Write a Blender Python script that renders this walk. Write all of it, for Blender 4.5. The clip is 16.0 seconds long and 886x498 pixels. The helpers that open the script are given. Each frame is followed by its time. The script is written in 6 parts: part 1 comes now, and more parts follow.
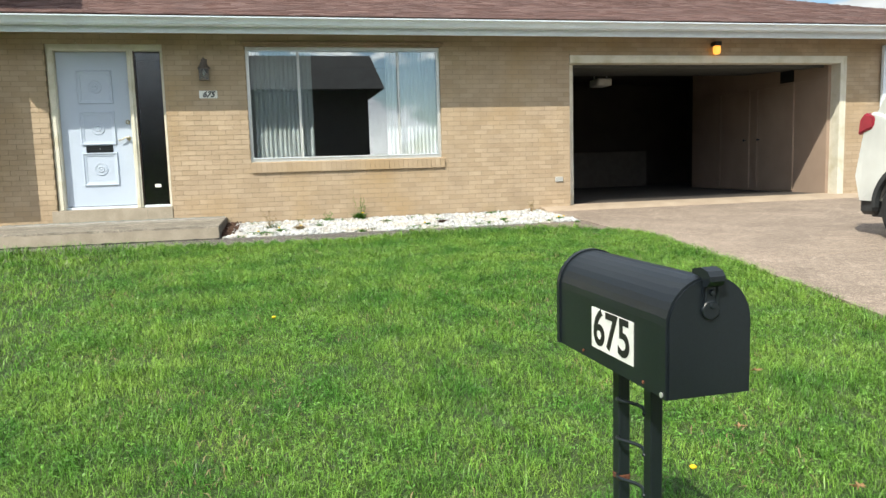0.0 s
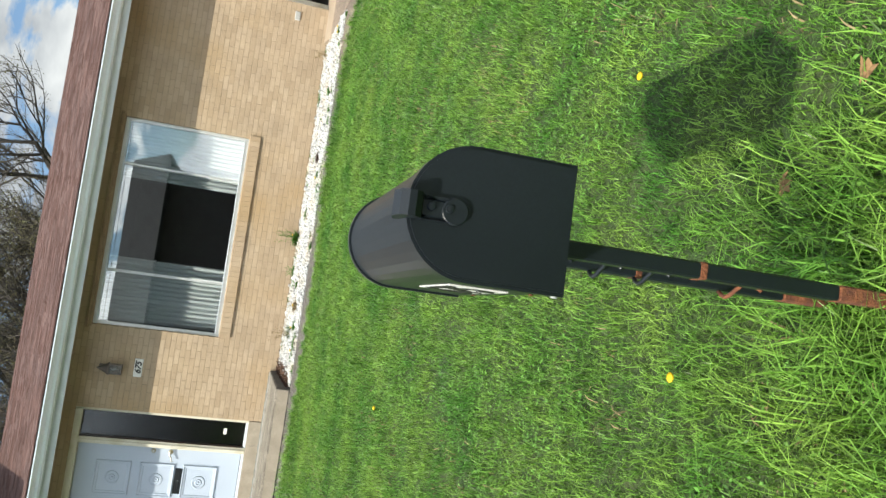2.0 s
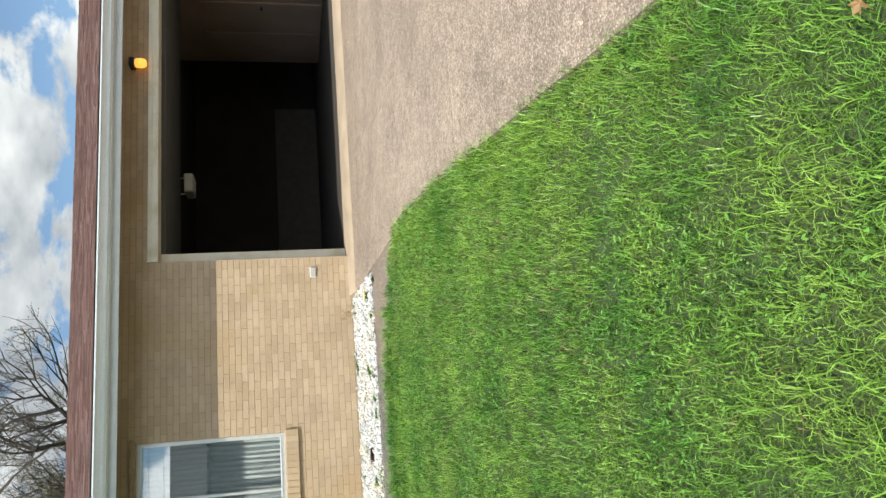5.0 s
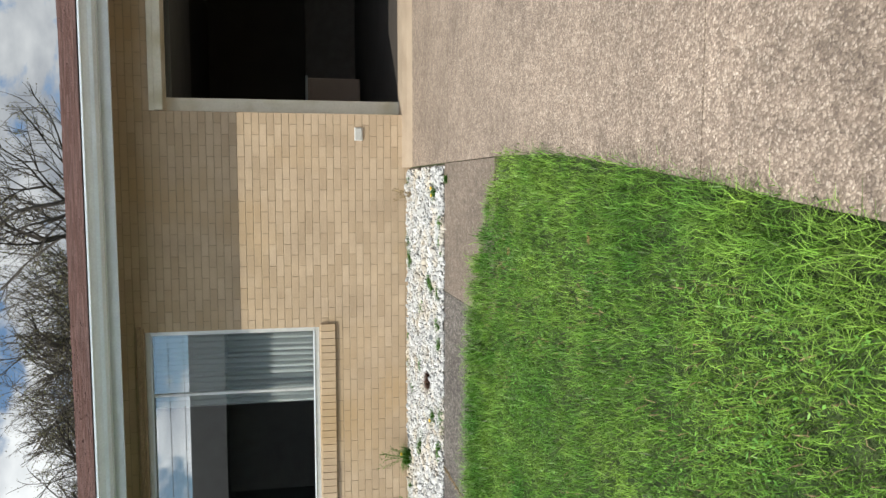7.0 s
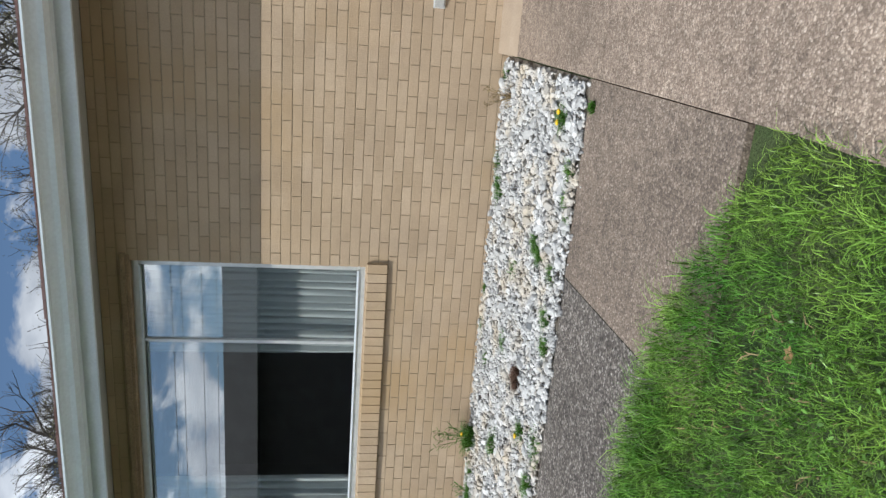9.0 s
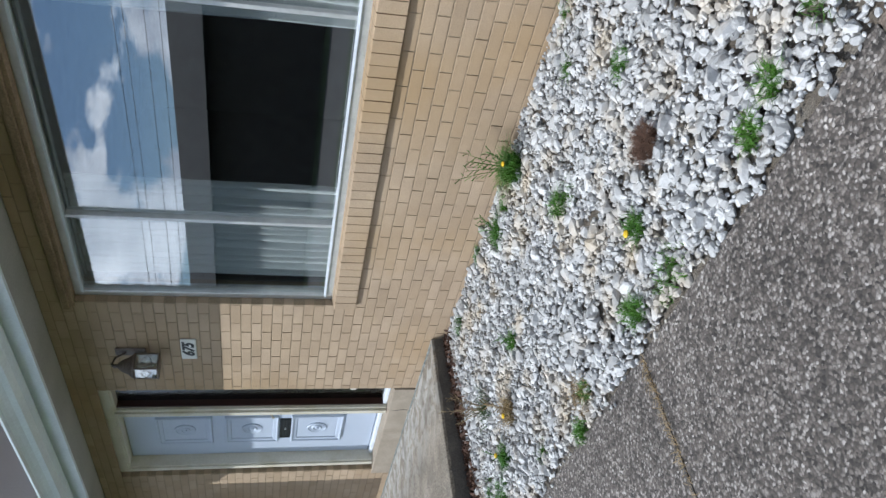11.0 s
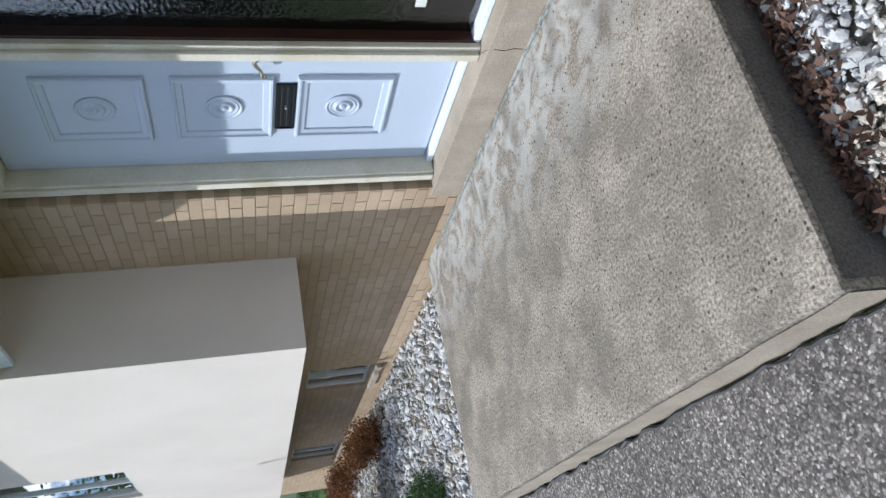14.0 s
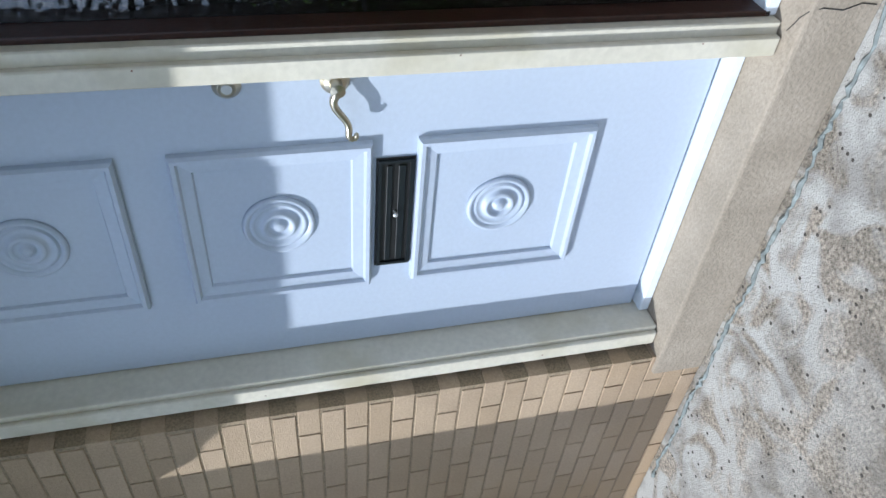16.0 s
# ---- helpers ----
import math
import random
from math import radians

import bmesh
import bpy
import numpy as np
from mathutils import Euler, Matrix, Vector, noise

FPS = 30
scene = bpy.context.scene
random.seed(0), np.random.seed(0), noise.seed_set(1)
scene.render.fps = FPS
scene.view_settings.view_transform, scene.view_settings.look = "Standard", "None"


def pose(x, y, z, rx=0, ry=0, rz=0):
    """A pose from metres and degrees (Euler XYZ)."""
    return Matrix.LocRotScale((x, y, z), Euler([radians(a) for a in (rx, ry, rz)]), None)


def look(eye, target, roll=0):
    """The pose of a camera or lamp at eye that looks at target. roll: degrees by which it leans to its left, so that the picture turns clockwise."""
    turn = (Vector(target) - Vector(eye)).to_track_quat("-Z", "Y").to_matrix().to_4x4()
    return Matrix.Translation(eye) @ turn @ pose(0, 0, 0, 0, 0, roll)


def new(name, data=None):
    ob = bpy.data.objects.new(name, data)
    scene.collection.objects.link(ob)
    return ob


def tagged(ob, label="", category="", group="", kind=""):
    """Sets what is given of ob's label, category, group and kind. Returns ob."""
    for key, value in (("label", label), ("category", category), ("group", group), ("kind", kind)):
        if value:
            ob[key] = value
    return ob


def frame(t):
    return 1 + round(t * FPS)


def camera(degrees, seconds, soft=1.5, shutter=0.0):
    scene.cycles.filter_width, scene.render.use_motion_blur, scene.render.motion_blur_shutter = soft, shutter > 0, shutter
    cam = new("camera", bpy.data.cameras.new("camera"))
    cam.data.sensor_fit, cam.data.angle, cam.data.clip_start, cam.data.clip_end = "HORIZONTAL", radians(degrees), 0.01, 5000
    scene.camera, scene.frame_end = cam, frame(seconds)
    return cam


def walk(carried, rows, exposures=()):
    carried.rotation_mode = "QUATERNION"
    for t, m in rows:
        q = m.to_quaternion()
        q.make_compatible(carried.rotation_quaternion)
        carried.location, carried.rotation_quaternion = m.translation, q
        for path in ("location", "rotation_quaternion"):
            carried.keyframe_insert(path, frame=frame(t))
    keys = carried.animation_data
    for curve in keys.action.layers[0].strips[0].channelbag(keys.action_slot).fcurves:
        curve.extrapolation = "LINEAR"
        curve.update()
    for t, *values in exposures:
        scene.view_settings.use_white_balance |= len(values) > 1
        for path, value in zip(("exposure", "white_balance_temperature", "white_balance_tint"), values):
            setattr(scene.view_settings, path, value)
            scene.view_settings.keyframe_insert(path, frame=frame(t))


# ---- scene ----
cam = camera(61.7, 16.0)
PATH = [
    (0, (-4.483, -10.799, 0.731), (-4.047, -8.861, 0.498), -1.7),
    (0.5, (-4.463, -10.732, 0.74), (-4.021, -8.802, 0.458), -13.5),
    (1, (-4.342, -10.68, 0.739), (-4.029, -8.766, 0.253), -40.6),
    (1.5, (-4.087, -10.623, 0.738), (-3.979, -8.713, 0.157), -67.3),
    (2, (-3.837, -10.509, 0.701), (-3.705, -8.583, 0.179), -81.1),
    (2.5, (-3.5, -10.288, 0.608), (-3.125, -8.384, 0.124), -84.3),
    (3, (-3.157, -10.124, 0.565), (-2.771, -8.217, 0.102), -86.2),
    (3.5, (-2.948, -9.895, 0.595), (-2.549, -7.992, 0.128), -88.9),
    (4, (-2.538, -9.602, 0.673), (-2.039, -7.725, 0.196), -91.2),
    (4.5, (-2.198, -9.26, 0.684), (-1.742, -7.363, 0.248), -91.6),
    (5, (-1.931, -8.825, 0.716), (-1.504, -6.915, 0.303), -92),
    (7.5, (-0.389, -6.597, 0.956), (-0.739, -4.654, 0.637), -90.2),
    (8, (-0.248, -6.037, 0.955), (-0.725, -4.111, 0.701), -89.3),
    (10.3, (-0.414, -3.643, 1.183), (-1.388, -1.948, 0.76), -87.4),
    (10.5, (-0.496, -3.444, 1.204), (-1.601, -1.83, 0.789), -87.7),
    (10.8, (-0.62, -3.141, 1.205), (-1.945, -1.713, 0.756), -88.9),
    (11, (-0.756, -2.987, 1.214), (-2.22, -1.702, 0.763), -88),
    (11.5, (-1.194, -2.708, 1.218), (-2.91, -1.799, 0.738), -87.2),
    (12, (-1.691, -2.53, 1.242), (-3.451, -1.749, 0.704), -87.9),
    (12.5, (-2.277, -2.41, 1.267), (-4.056, -1.707, 0.683), -90.8),
    (13, (-2.834, -2.318, 1.305), (-4.604, -1.56, 0.767), -91.7),
    (13.5, (-3.381, -2.168, 1.322), (-5.151, -1.382, 0.825), -92.5),
    (14, (-3.884, -2.071, 1.357), (-5.606, -1.224, 0.797), -94.1),
    (14.5, (-4.416, -1.903, 1.335), (-6.11, -0.982, 0.807), -94.6),
    (15, (-4.9, -1.8, 1.359), (-6.519, -0.736, 0.864), -96.5),
    (15.5, (-5.271, -1.559, 1.351), (-6.735, -0.275, 0.896), -97),
    (16, (-5.576, -1.225, 1.35), (-6.925, 0.18, 0.895), -96.2),
]
walk(cam, [(t, look(e, g, r)) for t, e, g, r in PATH],
     exposures=[(0, 0.93, 6750, 4), (5.2, 0.88, 6700, 4), (8.2, 0.37, 6500, 7), (10.0, 0.32, 5900, 8), (13, 0.46, 5800, 9), (16, 0.60, 5650, 9)])

# ---- light ----
SUN_WAY = Vector((0.54, 0.593, -0.845)).normalized()
SUN_EL = math.asin(-SUN_WAY.z)
SUN_AZ = math.atan2(-SUN_WAY.x, -SUN_WAY.y)
sun_data = bpy.data.lights.new("sun", "SUN")
sun_data.energy, sun_data.angle, sun_data.color = 3.2, radians(0.6), (1.0, 0.95, 0.875)
sun = new("sun", sun_data)
sun.matrix_world = look((0, 0, 30), Vector((0, 0, 30)) + SUN_WAY)

world = bpy.data.worlds.new("sky")
scene.world = world
world.use_nodes = True
wn, wl = world.node_tree.nodes, world.node_tree.links
wn.clear()
w_out, w_bg, w_mix = wn.new("ShaderNodeOutputWorld"), wn.new("ShaderNodeBackground"), wn.new("ShaderNodeMix")
w_sky = wn.new("ShaderNodeTexSky")
w_sky.sky_type, w_sky.sun_disc, w_sky.sun_elevation, w_sky.sun_rotation = "NISHITA", False, SUN_EL, SUN_AZ
w_sky.dust_density, w_sky.ozone_density = 0.2, 3.0
w_tc, w_map, w_n1, w_n2 = (wn.new("ShaderNodeTexCoord"), wn.new("ShaderNodeMapping"), wn.new("ShaderNodeTexNoise"), wn.new("ShaderNodeTexNoise"))
w_r1, w_r2 = wn.new("ShaderNodeValToRGB"), wn.new("ShaderNodeValToRGB")
w_map.inputs["Scale"].default_value = (1.0, 1.0, 2.0)
w_n1.inputs["Scale"].default_value, w_n1.inputs["Detail"].default_value, w_n1.inputs["Roughness"].default_value = 7.0, 10, 0.56
w_n1.inputs["Distortion"].default_value = 0.25
w_n2.inputs["Scale"].default_value, w_n2.inputs["Detail"].default_value = 7.5, 8
w_r1.color_ramp.elements[0].position, w_r1.color_ramp.elements[1].position = 0.465, 0.535
w_r2.color_ramp.elements[0].position, w_r2.color_ramp.elements[1].position = 0.36, 0.66
w_r2.color_ramp.elements[0].color, w_r2.color_ramp.elements[1].color = (3.5, 3.8, 4.4, 1), (8.2, 8.4, 8.8, 1)
w_mix.data_type = "RGBA"
# clouds scatter more light forward, so they are brighter on the sun's side
w_dot, w_fwd, w_lit = wn.new("ShaderNodeVectorMath"), wn.new("ShaderNodeMapRange"), wn.new("ShaderNodeVectorMath")
w_dot.operation, w_lit.operation = "DOT_PRODUCT", "SCALE"
w_dot.inputs[1].default_value = tuple(-SUN_WAY)
w_fwd.inputs["From Min"].default_value, w_fwd.inputs["From Max"].default_value = -0.2, 1.0
w_fwd.inputs["To Min"].default_value, w_fwd.inputs["To Max"].default_value = 0.85, 3.0
wl.new(w_tc.outputs["Generated"], w_map.inputs["Vector"])
wl.new(w_tc.outputs["Generated"], w_dot.inputs[0])
wl.new(w_dot.outputs["Value"], w_fwd.inputs["Value"])
wl.new(w_map.outputs[0], w_n1.inputs["Vector"])
wl.new(w_map.outputs[0], w_n2.inputs["Vector"])
wl.new(w_n1.outputs["Fac"], w_r1.inputs["Fac"])
wl.new(w_n2.outputs["Fac"], w_r2.inputs["Fac"])
wl.new(w_r2.outputs["Color"], w_lit.inputs[0])
wl.new(w_fwd.outputs["Result"], w_lit.inputs["Scale"])
wl.new(w_r1.outputs["Color"], w_mix.inputs["Factor"])
wl.new(w_sky.outputs["Color"], w_mix.inputs["A"])
wl.new(w_lit.outputs[0], w_mix.inputs["B"])
wl.new(w_mix.outputs["Result"], w_bg.inputs["Color"])
w_bg.inputs["Strength"].default_value = 0.075
wl.new(w_bg.outputs[0], w_out.inputs["Surface"])


# ---- materials ----
def mat(name, base, base2=None, rough=0.8, metal=0.0, scale=8.0, fine=90.0, fine_amt=0.25, bump=0.2, bump_scale=None,
        spread=0.0, stain=None, stain_scale=1.2, spec=0.5, coords="Object", stretch=(1, 1, 1)):
    """Principled surface: two colours mixed by a broad noise, a fine grain, a stain colour and a relief."""
    m = bpy.data.materials.new(name)
    m.use_nodes = True
    n, l = m.node_tree.nodes, m.node_tree.links
    p = n["Principled BSDF"]
    p.inputs["Roughness"].default_value, p.inputs["Metallic"].default_value = rough, metal
    p.inputs["Specular IOR Level"].default_value = spec
    tc, mp = n.new("ShaderNodeTexCoord"), n.new("ShaderNodeMapping")
    mp.inputs["Scale"].default_value = stretch
    if coords == "World":
        geo = n.new("ShaderNodeNewGeometry")
        l.new(geo.outputs["Position"], mp.inputs["Vector"])
    else:
        l.new(tc.outputs[coords], mp.inputs["Vector"])

    def tex(s, detail=5):
        t = n.new("ShaderNodeTexNoise")
        t.inputs["Scale"].default_value, t.inputs["Detail"].default_value = s, detail
        l.new(mp.outputs[0], t.inputs["Vector"])
        return t

    def blend(fac, a, b, mode="MIX"):
        x = n.new("ShaderNodeMix")
        x.data_type, x.blend_type = "RGBA", mode
        for sock, v in ((x.inputs["Factor"], fac), (x.inputs["A"], a), (x.inputs["B"], b)):
            if isinstance(v, (int, float, tuple)):
                sock.default_value = v
            else:
                l.new(v, sock)
        return x.outputs["Result"]

    def ramp(src, lo, hi):
        r = n.new("ShaderNodeMapRange")
        r.inputs["From Min"].default_value, r.inputs["From Max"].default_value = lo, hi
        l.new(src, r.inputs["Value"])
        return r.outputs["Result"]

    b2 = base2 or tuple(c * 0.8 for c in base)
    col = blend(ramp(tex(scale).outputs["Fac"], 0.32, 0.68), (*base, 1), (*b2, 1))
    f = tex(fine, 3)
    if fine_amt:
        g = ramp(f.outputs["Fac"], 0.3, 0.7)
        k = n.new("ShaderNodeMapRange")
        k.inputs["To Min"].default_value, k.inputs["To Max"].default_value = 1 - fine_amt, 1 + fine_amt
        l.new(g, k.inputs["Value"])
        v = n.new("ShaderNodeCombineColor")
        for i in range(3):
            l.new(k.outputs["Result"], v.inputs[i])
        col = blend(1.0, col, v.outputs[0], "MULTIPLY")
    if spread:
        oi, gi, ad, fr = n.new("ShaderNodeObjectInfo"), n.new("ShaderNodeNewGeometry"), n.new("ShaderNodeMath"), n.new("ShaderNodeMath")
        fr.operation = "FRACT"
        l.new(oi.outputs["Random"], ad.inputs[0])
        l.new(gi.outputs["Random Per Island"], ad.inputs[1])
        l.new(ad.outputs[0], fr.inputs[0])
        hs = n.new("ShaderNodeHueSaturation")
        k = n.new("ShaderNodeMapRange")
        k.inputs["To Min"].default_value, k.inputs["To Max"].default_value = 1 - spread, 1 + spread
        l.new(fr.outputs[0], k.inputs["Value"])
        l.new(k.outputs["Result"], hs.inputs["Value"])
        k2 = n.new("ShaderNodeMapRange")
        k2.inputs["To Min"].default_value, k2.inputs["To Max"].default_value = 1 + spread * 0.5, 1 - spread * 0.5
        l.new(fr.outputs[0], k2.inputs["Value"])
        l.new(k2.outputs["Result"], hs.inputs["Saturation"])
        l.new(col, hs.inputs["Color"])
        col = hs.outputs["Color"]
    if stain:
        st = ramp(tex(stain_scale, 7).outputs["Fac"], 0.5, 0.72)
        col = blend(st, col, (*stain, 1))
    l.new(col, p.inputs["Base Color"])
    if bump:
        bt = tex(bump_scale or fine, 4)
        bp = n.new("ShaderNodeBump")
        bp.inputs["Strength"].default_value, bp.inputs["Distance"].default_value = bump, 0.01
        l.new(bt.outputs["Fac"], bp.inputs["Height"])
        l.new(bp.outputs[0], p.inputs["Normal"])
    m["out"] = 0
    return m


def aggregate(name, dark, light, tint, dens=75.0, amount=0.5):
    """Concrete with its pebbles laid bare: cells of several colours in a cement paste."""
    m = bpy.data.materials.new(name)
    m.use_nodes = True
    n, l = m.node_tree.nodes, m.node_tree.links
    p = n["Principled BSDF"]
    p.inputs["Roughness"].default_value = 0.85
    geo = n.new("ShaderNodeNewGeometry")
    warp = n.new("ShaderNodeTexNoise")
    warp.inputs["Scale"].default_value, warp.inputs["Detail"].default_value = 45, 4
    add = n.new("ShaderNodeVectorMath")
    add.operation = "MULTIPLY_ADD"
    add.inputs[1].default_value = (0.02, 0.02, 0.02)
    l.new(geo.outputs["Position"], warp.inputs["Vector"])
    l.new(warp.outputs["Color"], add.inputs[0])
    l.new(geo.outputs["Position"], add.inputs[2])
    vo = n.new("ShaderNodeTexVoronoi")
    vo.inputs["Scale"].default_value = dens
    l.new(add.outputs[0], vo.inputs["Vector"])
    sep = n.new("ShaderNodeSeparateColor")
    l.new(vo.outputs["Color"], sep.inputs[0])
    pick = n.new("ShaderNodeValToRGB")
    e = pick.color_ramp.elements
    e[0].position, e[0].color = 0.0, (*dark, 1)
    e[1].position, e[1].color = 1.0, (*light, 1)
    mid = e.new(0.58)
    mid.color = (*tint, 1)
    mid2 = e.new(0.90)
    mid2.color = (*[a * 0.45 + b * 0.55 for a, b in zip(light, tint)], 1)
    l.new(sep.outputs[0], pick.inputs["Fac"])
    edge = n.new("ShaderNodeMapRange")
    edge.inputs["From Min"].default_value, edge.inputs["From Max"].default_value = 0.40, 0.66
    l.new(vo.outputs["Distance"], edge.inputs["Value"])
    mix = n.new("ShaderNodeMix")
    mix.data_type = "RGBA"
    mix.inputs["B"].default_value = (*[a * 0.75 + b * 0.2 for a, b in zip(dark, tint)], 1)
    mul = n.new("ShaderNodeMath")
    mul.operation = "MULTIPLY"
    mul.inputs[1].default_value = amount + 0.4
    l.new(edge.outputs["Result"], mul.inputs[0])
    l.new(mul.outputs[0], mix.inputs["Factor"])
    l.new(pick.outputs["Color"], mix.inputs["A"])
    big = n.new("ShaderNodeTexNoise")
    big.inputs["Scale"].default_value, big.inputs["Detail"].default_value = 1.6, 7
    l.new(geo.outputs["Position"], big.inputs["Vector"])
    k = n.new("ShaderNodeMapRange")
    k.inputs["From Min"].default_value, k.inputs["From Max"].default_value = 0.3, 0.7
    k.inputs["To Min"].default_value, k.inputs["To Max"].default_value = 0.80, 1.16
    l.new(big.outputs["Fac"], k.inputs["Value"])
    mott, km, kk = n.new("ShaderNodeTexNoise"), n.new("ShaderNodeMapRange"), n.new("ShaderNodeMath")
    mott.inputs["Scale"].default_value, mott.inputs["Detail"].default_value, mott.inputs["Roughness"].default_value = 16, 6, 0.65
    l.new(geo.outputs["Position"], mott.inputs["Vector"])
    km.inputs["From Min"].default_value, km.inputs["From Max"].default_value = 0.32, 0.68
    km.inputs["To Min"].default_value, km.inputs["To Max"].default_value = 0.74, 1.22
    l.new(mott.outputs["Fac"], km.inputs["Value"])
    kk.operation = "MULTIPLY"
    l.new(k.outputs["Result"], kk.inputs[0])
    l.new(km.outputs["Result"], kk.inputs[1])
    v = n.new("ShaderNodeCombineColor")
    for i in range(3):
        l.new(kk.outputs[0], v.inputs[i])
    mm = n.new("ShaderNodeMix")
    mm.data_type, mm.blend_type = "RGBA", "MULTIPLY"
    mm.inputs["Factor"].default_value = 1.0
    l.new(mix.outputs["Result"], mm.inputs["A"])
    l.new(v.outputs[0], mm.inputs["B"])
    l.new(mm.outputs["Result"], p.inputs["Base Color"])
    bp = n.new("ShaderNodeBump")
    bp.inputs["Strength"].default_value, bp.inputs["Distance"].default_value = 0.6, 0.004
    bp.invert = True
    l.new(vo.outputs["Distance"], bp.inputs["Height"])
    l.new(bp.outputs[0], p.inputs["Normal"])
    return m


def clear_glass(name, tint=(1, 1, 1), rough=0.0, relief=0.0, relief_scale=60.0, base=0.155):
    m = bpy.data.materials.new(name)
    m.use_nodes = True
    n, l = m.node_tree.nodes, m.node_tree.links
    n.clear()
    out, mix, fr = n.new("ShaderNodeOutputMaterial"), n.new("ShaderNodeMixShader"), n.new("ShaderNodeLayerWeight")
    tr, gl = n.new("ShaderNodeBsdfTransparent"), n.new("ShaderNodeBsdfGlossy")
    tr.inputs["Color"].default_value = (*tint, 1)
    gl.inputs["Roughness"].default_value = rough
    pw, ma = n.new("ShaderNodeMath"), n.new("ShaderNodeMath")
    pw.operation, ma.operation = "POWER", "MULTIPLY_ADD"
    pw.inputs[1].default_value = 4.0
    ma.inputs[1].default_value, ma.inputs[2].default_value = 1.0 - base, base
    l.new(fr.outputs["Facing"], pw.inputs[0])
    l.new(pw.outputs[0], ma.inputs[0])
    l.new(ma.outputs[0], mix.inputs[0])
    l.new(tr.outputs[0], mix.inputs[1])
    l.new(gl.outputs[0], mix.inputs[2])
    l.new(mix.outputs[0], out.inputs["Surface"])
    if relief:
        t, b = n.new("ShaderNodeTexVoronoi"), n.new("ShaderNodeBump")
        tc = n.new("ShaderNodeTexCoord")
        t.inputs["Scale"].default_value = relief_scale
        t.feature = "SMOOTH_F1"
        l.new(tc.outputs["Object"], t.inputs["Vector"])
        b.inputs["Strength"].default_value, b.inputs["Distance"].default_value = relief, 0.01
        l.new(t.outputs["Distance"], b.inputs["Height"])
        l.new(b.outputs[0], gl.inputs["Normal"])
        l.new(b.outputs[0], fr.inputs["Normal"])
    return m


def leafy(name, a, b, rough=0.55, trans=0.3, spread=0.35, patch=1.3, sharp=0.15):
    """Thin leaves: colour differs from leaf to leaf, and light passes through."""
    m = bpy.data.materials.new(name)
    m.use_nodes = True
    n, l = m.node_tree.nodes, m.node_tree.links
    p = n["Principled BSDF"]
    p.inputs["Roughness"].default_value = rough
    p.inputs["Specular IOR Level"].default_value = 0.35
    g, mx, hs, k = n.new("ShaderNodeNewGeometry"), n.new("ShaderNodeMix"), n.new("ShaderNodeHueSaturation"), n.new("ShaderNodeMapRange")
    mx.data_type = "RGBA"
    mx.inputs["A"].default_value, mx.inputs["B"].default_value = (*a, 1), (*b, 1)
    nz = n.new("ShaderNodeTexNoise")
    nz.inputs["Scale"].default_value, nz.inputs["Detail"].default_value, nz.inputs["Roughness"].default_value = patch, 8, 0.62
    l.new(g.outputs["Position"], nz.inputs["Vector"])
    r = n.new("ShaderNodeMapRange")
    r.inputs["From Min"].default_value, r.inputs["From Max"].default_value = 0.5 - sharp, 0.5 + sharp
    l.new(nz.outputs["Fac"], r.inputs["Value"])
    l.new(r.outputs["Result"], mx.inputs["Factor"])
    k.inputs["To Min"].default_value, k.inputs["To Max"].default_value = 1 - spread, 1 + spread
    l.new(g.outputs["Random Per Island"], k.inputs["Value"])
    l.new(k.outputs["Result"], hs.inputs["Value"])
    l.new(mx.outputs["Result"], hs.inputs["Color"])
    l.new(hs.outputs["Color"], p.inputs["Base Color"])
    tl, ms, out = n.new("ShaderNodeBsdfTranslucent"), n.new("ShaderNodeMixShader"), n["Material Output"]
    l.new(hs.outputs["Color"], tl.inputs["Color"])
    ms.inputs[0].default_value = trans
    l.new(p.outputs[0], ms.inputs[1])
    l.new(tl.outputs[0], ms.inputs[2])
    l.new(ms.outputs[0], out.inputs["Surface"])
    return m


M_BRICK = mat("buff brick", (0.435, 0.330, 0.222), (0.37, 0.28, 0.19), 0.85, scale=3, fine=140, fine_amt=0.10, bump=0.35, bump_scale=220,
              spread=0.075, stain=(0.38, 0.265, 0.145), stain_scale=0.9, coords="World")
M_MORTAR = mat("mortar", (0.32, 0.25, 0.165), (0.27, 0.21, 0.14), 0.95, scale=6, fine=160, bump=0.4, coords="World")
M_STUCCO = mat("painted stucco", (0.70, 0.635, 0.57), (0.65, 0.59, 0.525), 0.9, scale=1.5, fine=220, fine_amt=0.05, bump=0.5, bump_scale=260, coords="World")
M_TRIM = mat("cream trim paint", (0.65, 0.62, 0.52), (0.60, 0.57, 0.475), 0.5, scale=5, fine=60, fine_amt=0.06, bump=0.08, stain=(0.50, 0.46, 0.33), stain_scale=4, coords="World")
M_WHITE = mat("white paint", (0.74, 0.80, 0.86), (0.66, 0.72, 0.78), 0.45, scale=6, fine=60, fine_amt=0.05, bump=0.06, coords="World")
M_GUTTER = mat("white enamelled gutter metal", (0.76, 0.85, 0.92), (0.69, 0.77, 0.84), 0.22, scale=4, fine=50, fine_amt=0.05, bump=0.04, coords="World")
M_DOOR = mat("pale blue grey door paint", (0.475, 0.54, 0.645), (0.455, 0.52, 0.625), 0.42, scale=3, fine=80, fine_amt=0.03, bump=0.06, coords="World")
M_DARKRIM = mat("dark varnished stop", (0.035, 0.012, 0.008), rough=0.3, bump=0.05)
M_SOFFIT = mat("grey painted soffit board", (0.42, 0.42, 0.40), (0.36, 0.36, 0.34), 0.7, scale=3, fine=70, fine_amt=0.08, bump=0.1, coords="World")
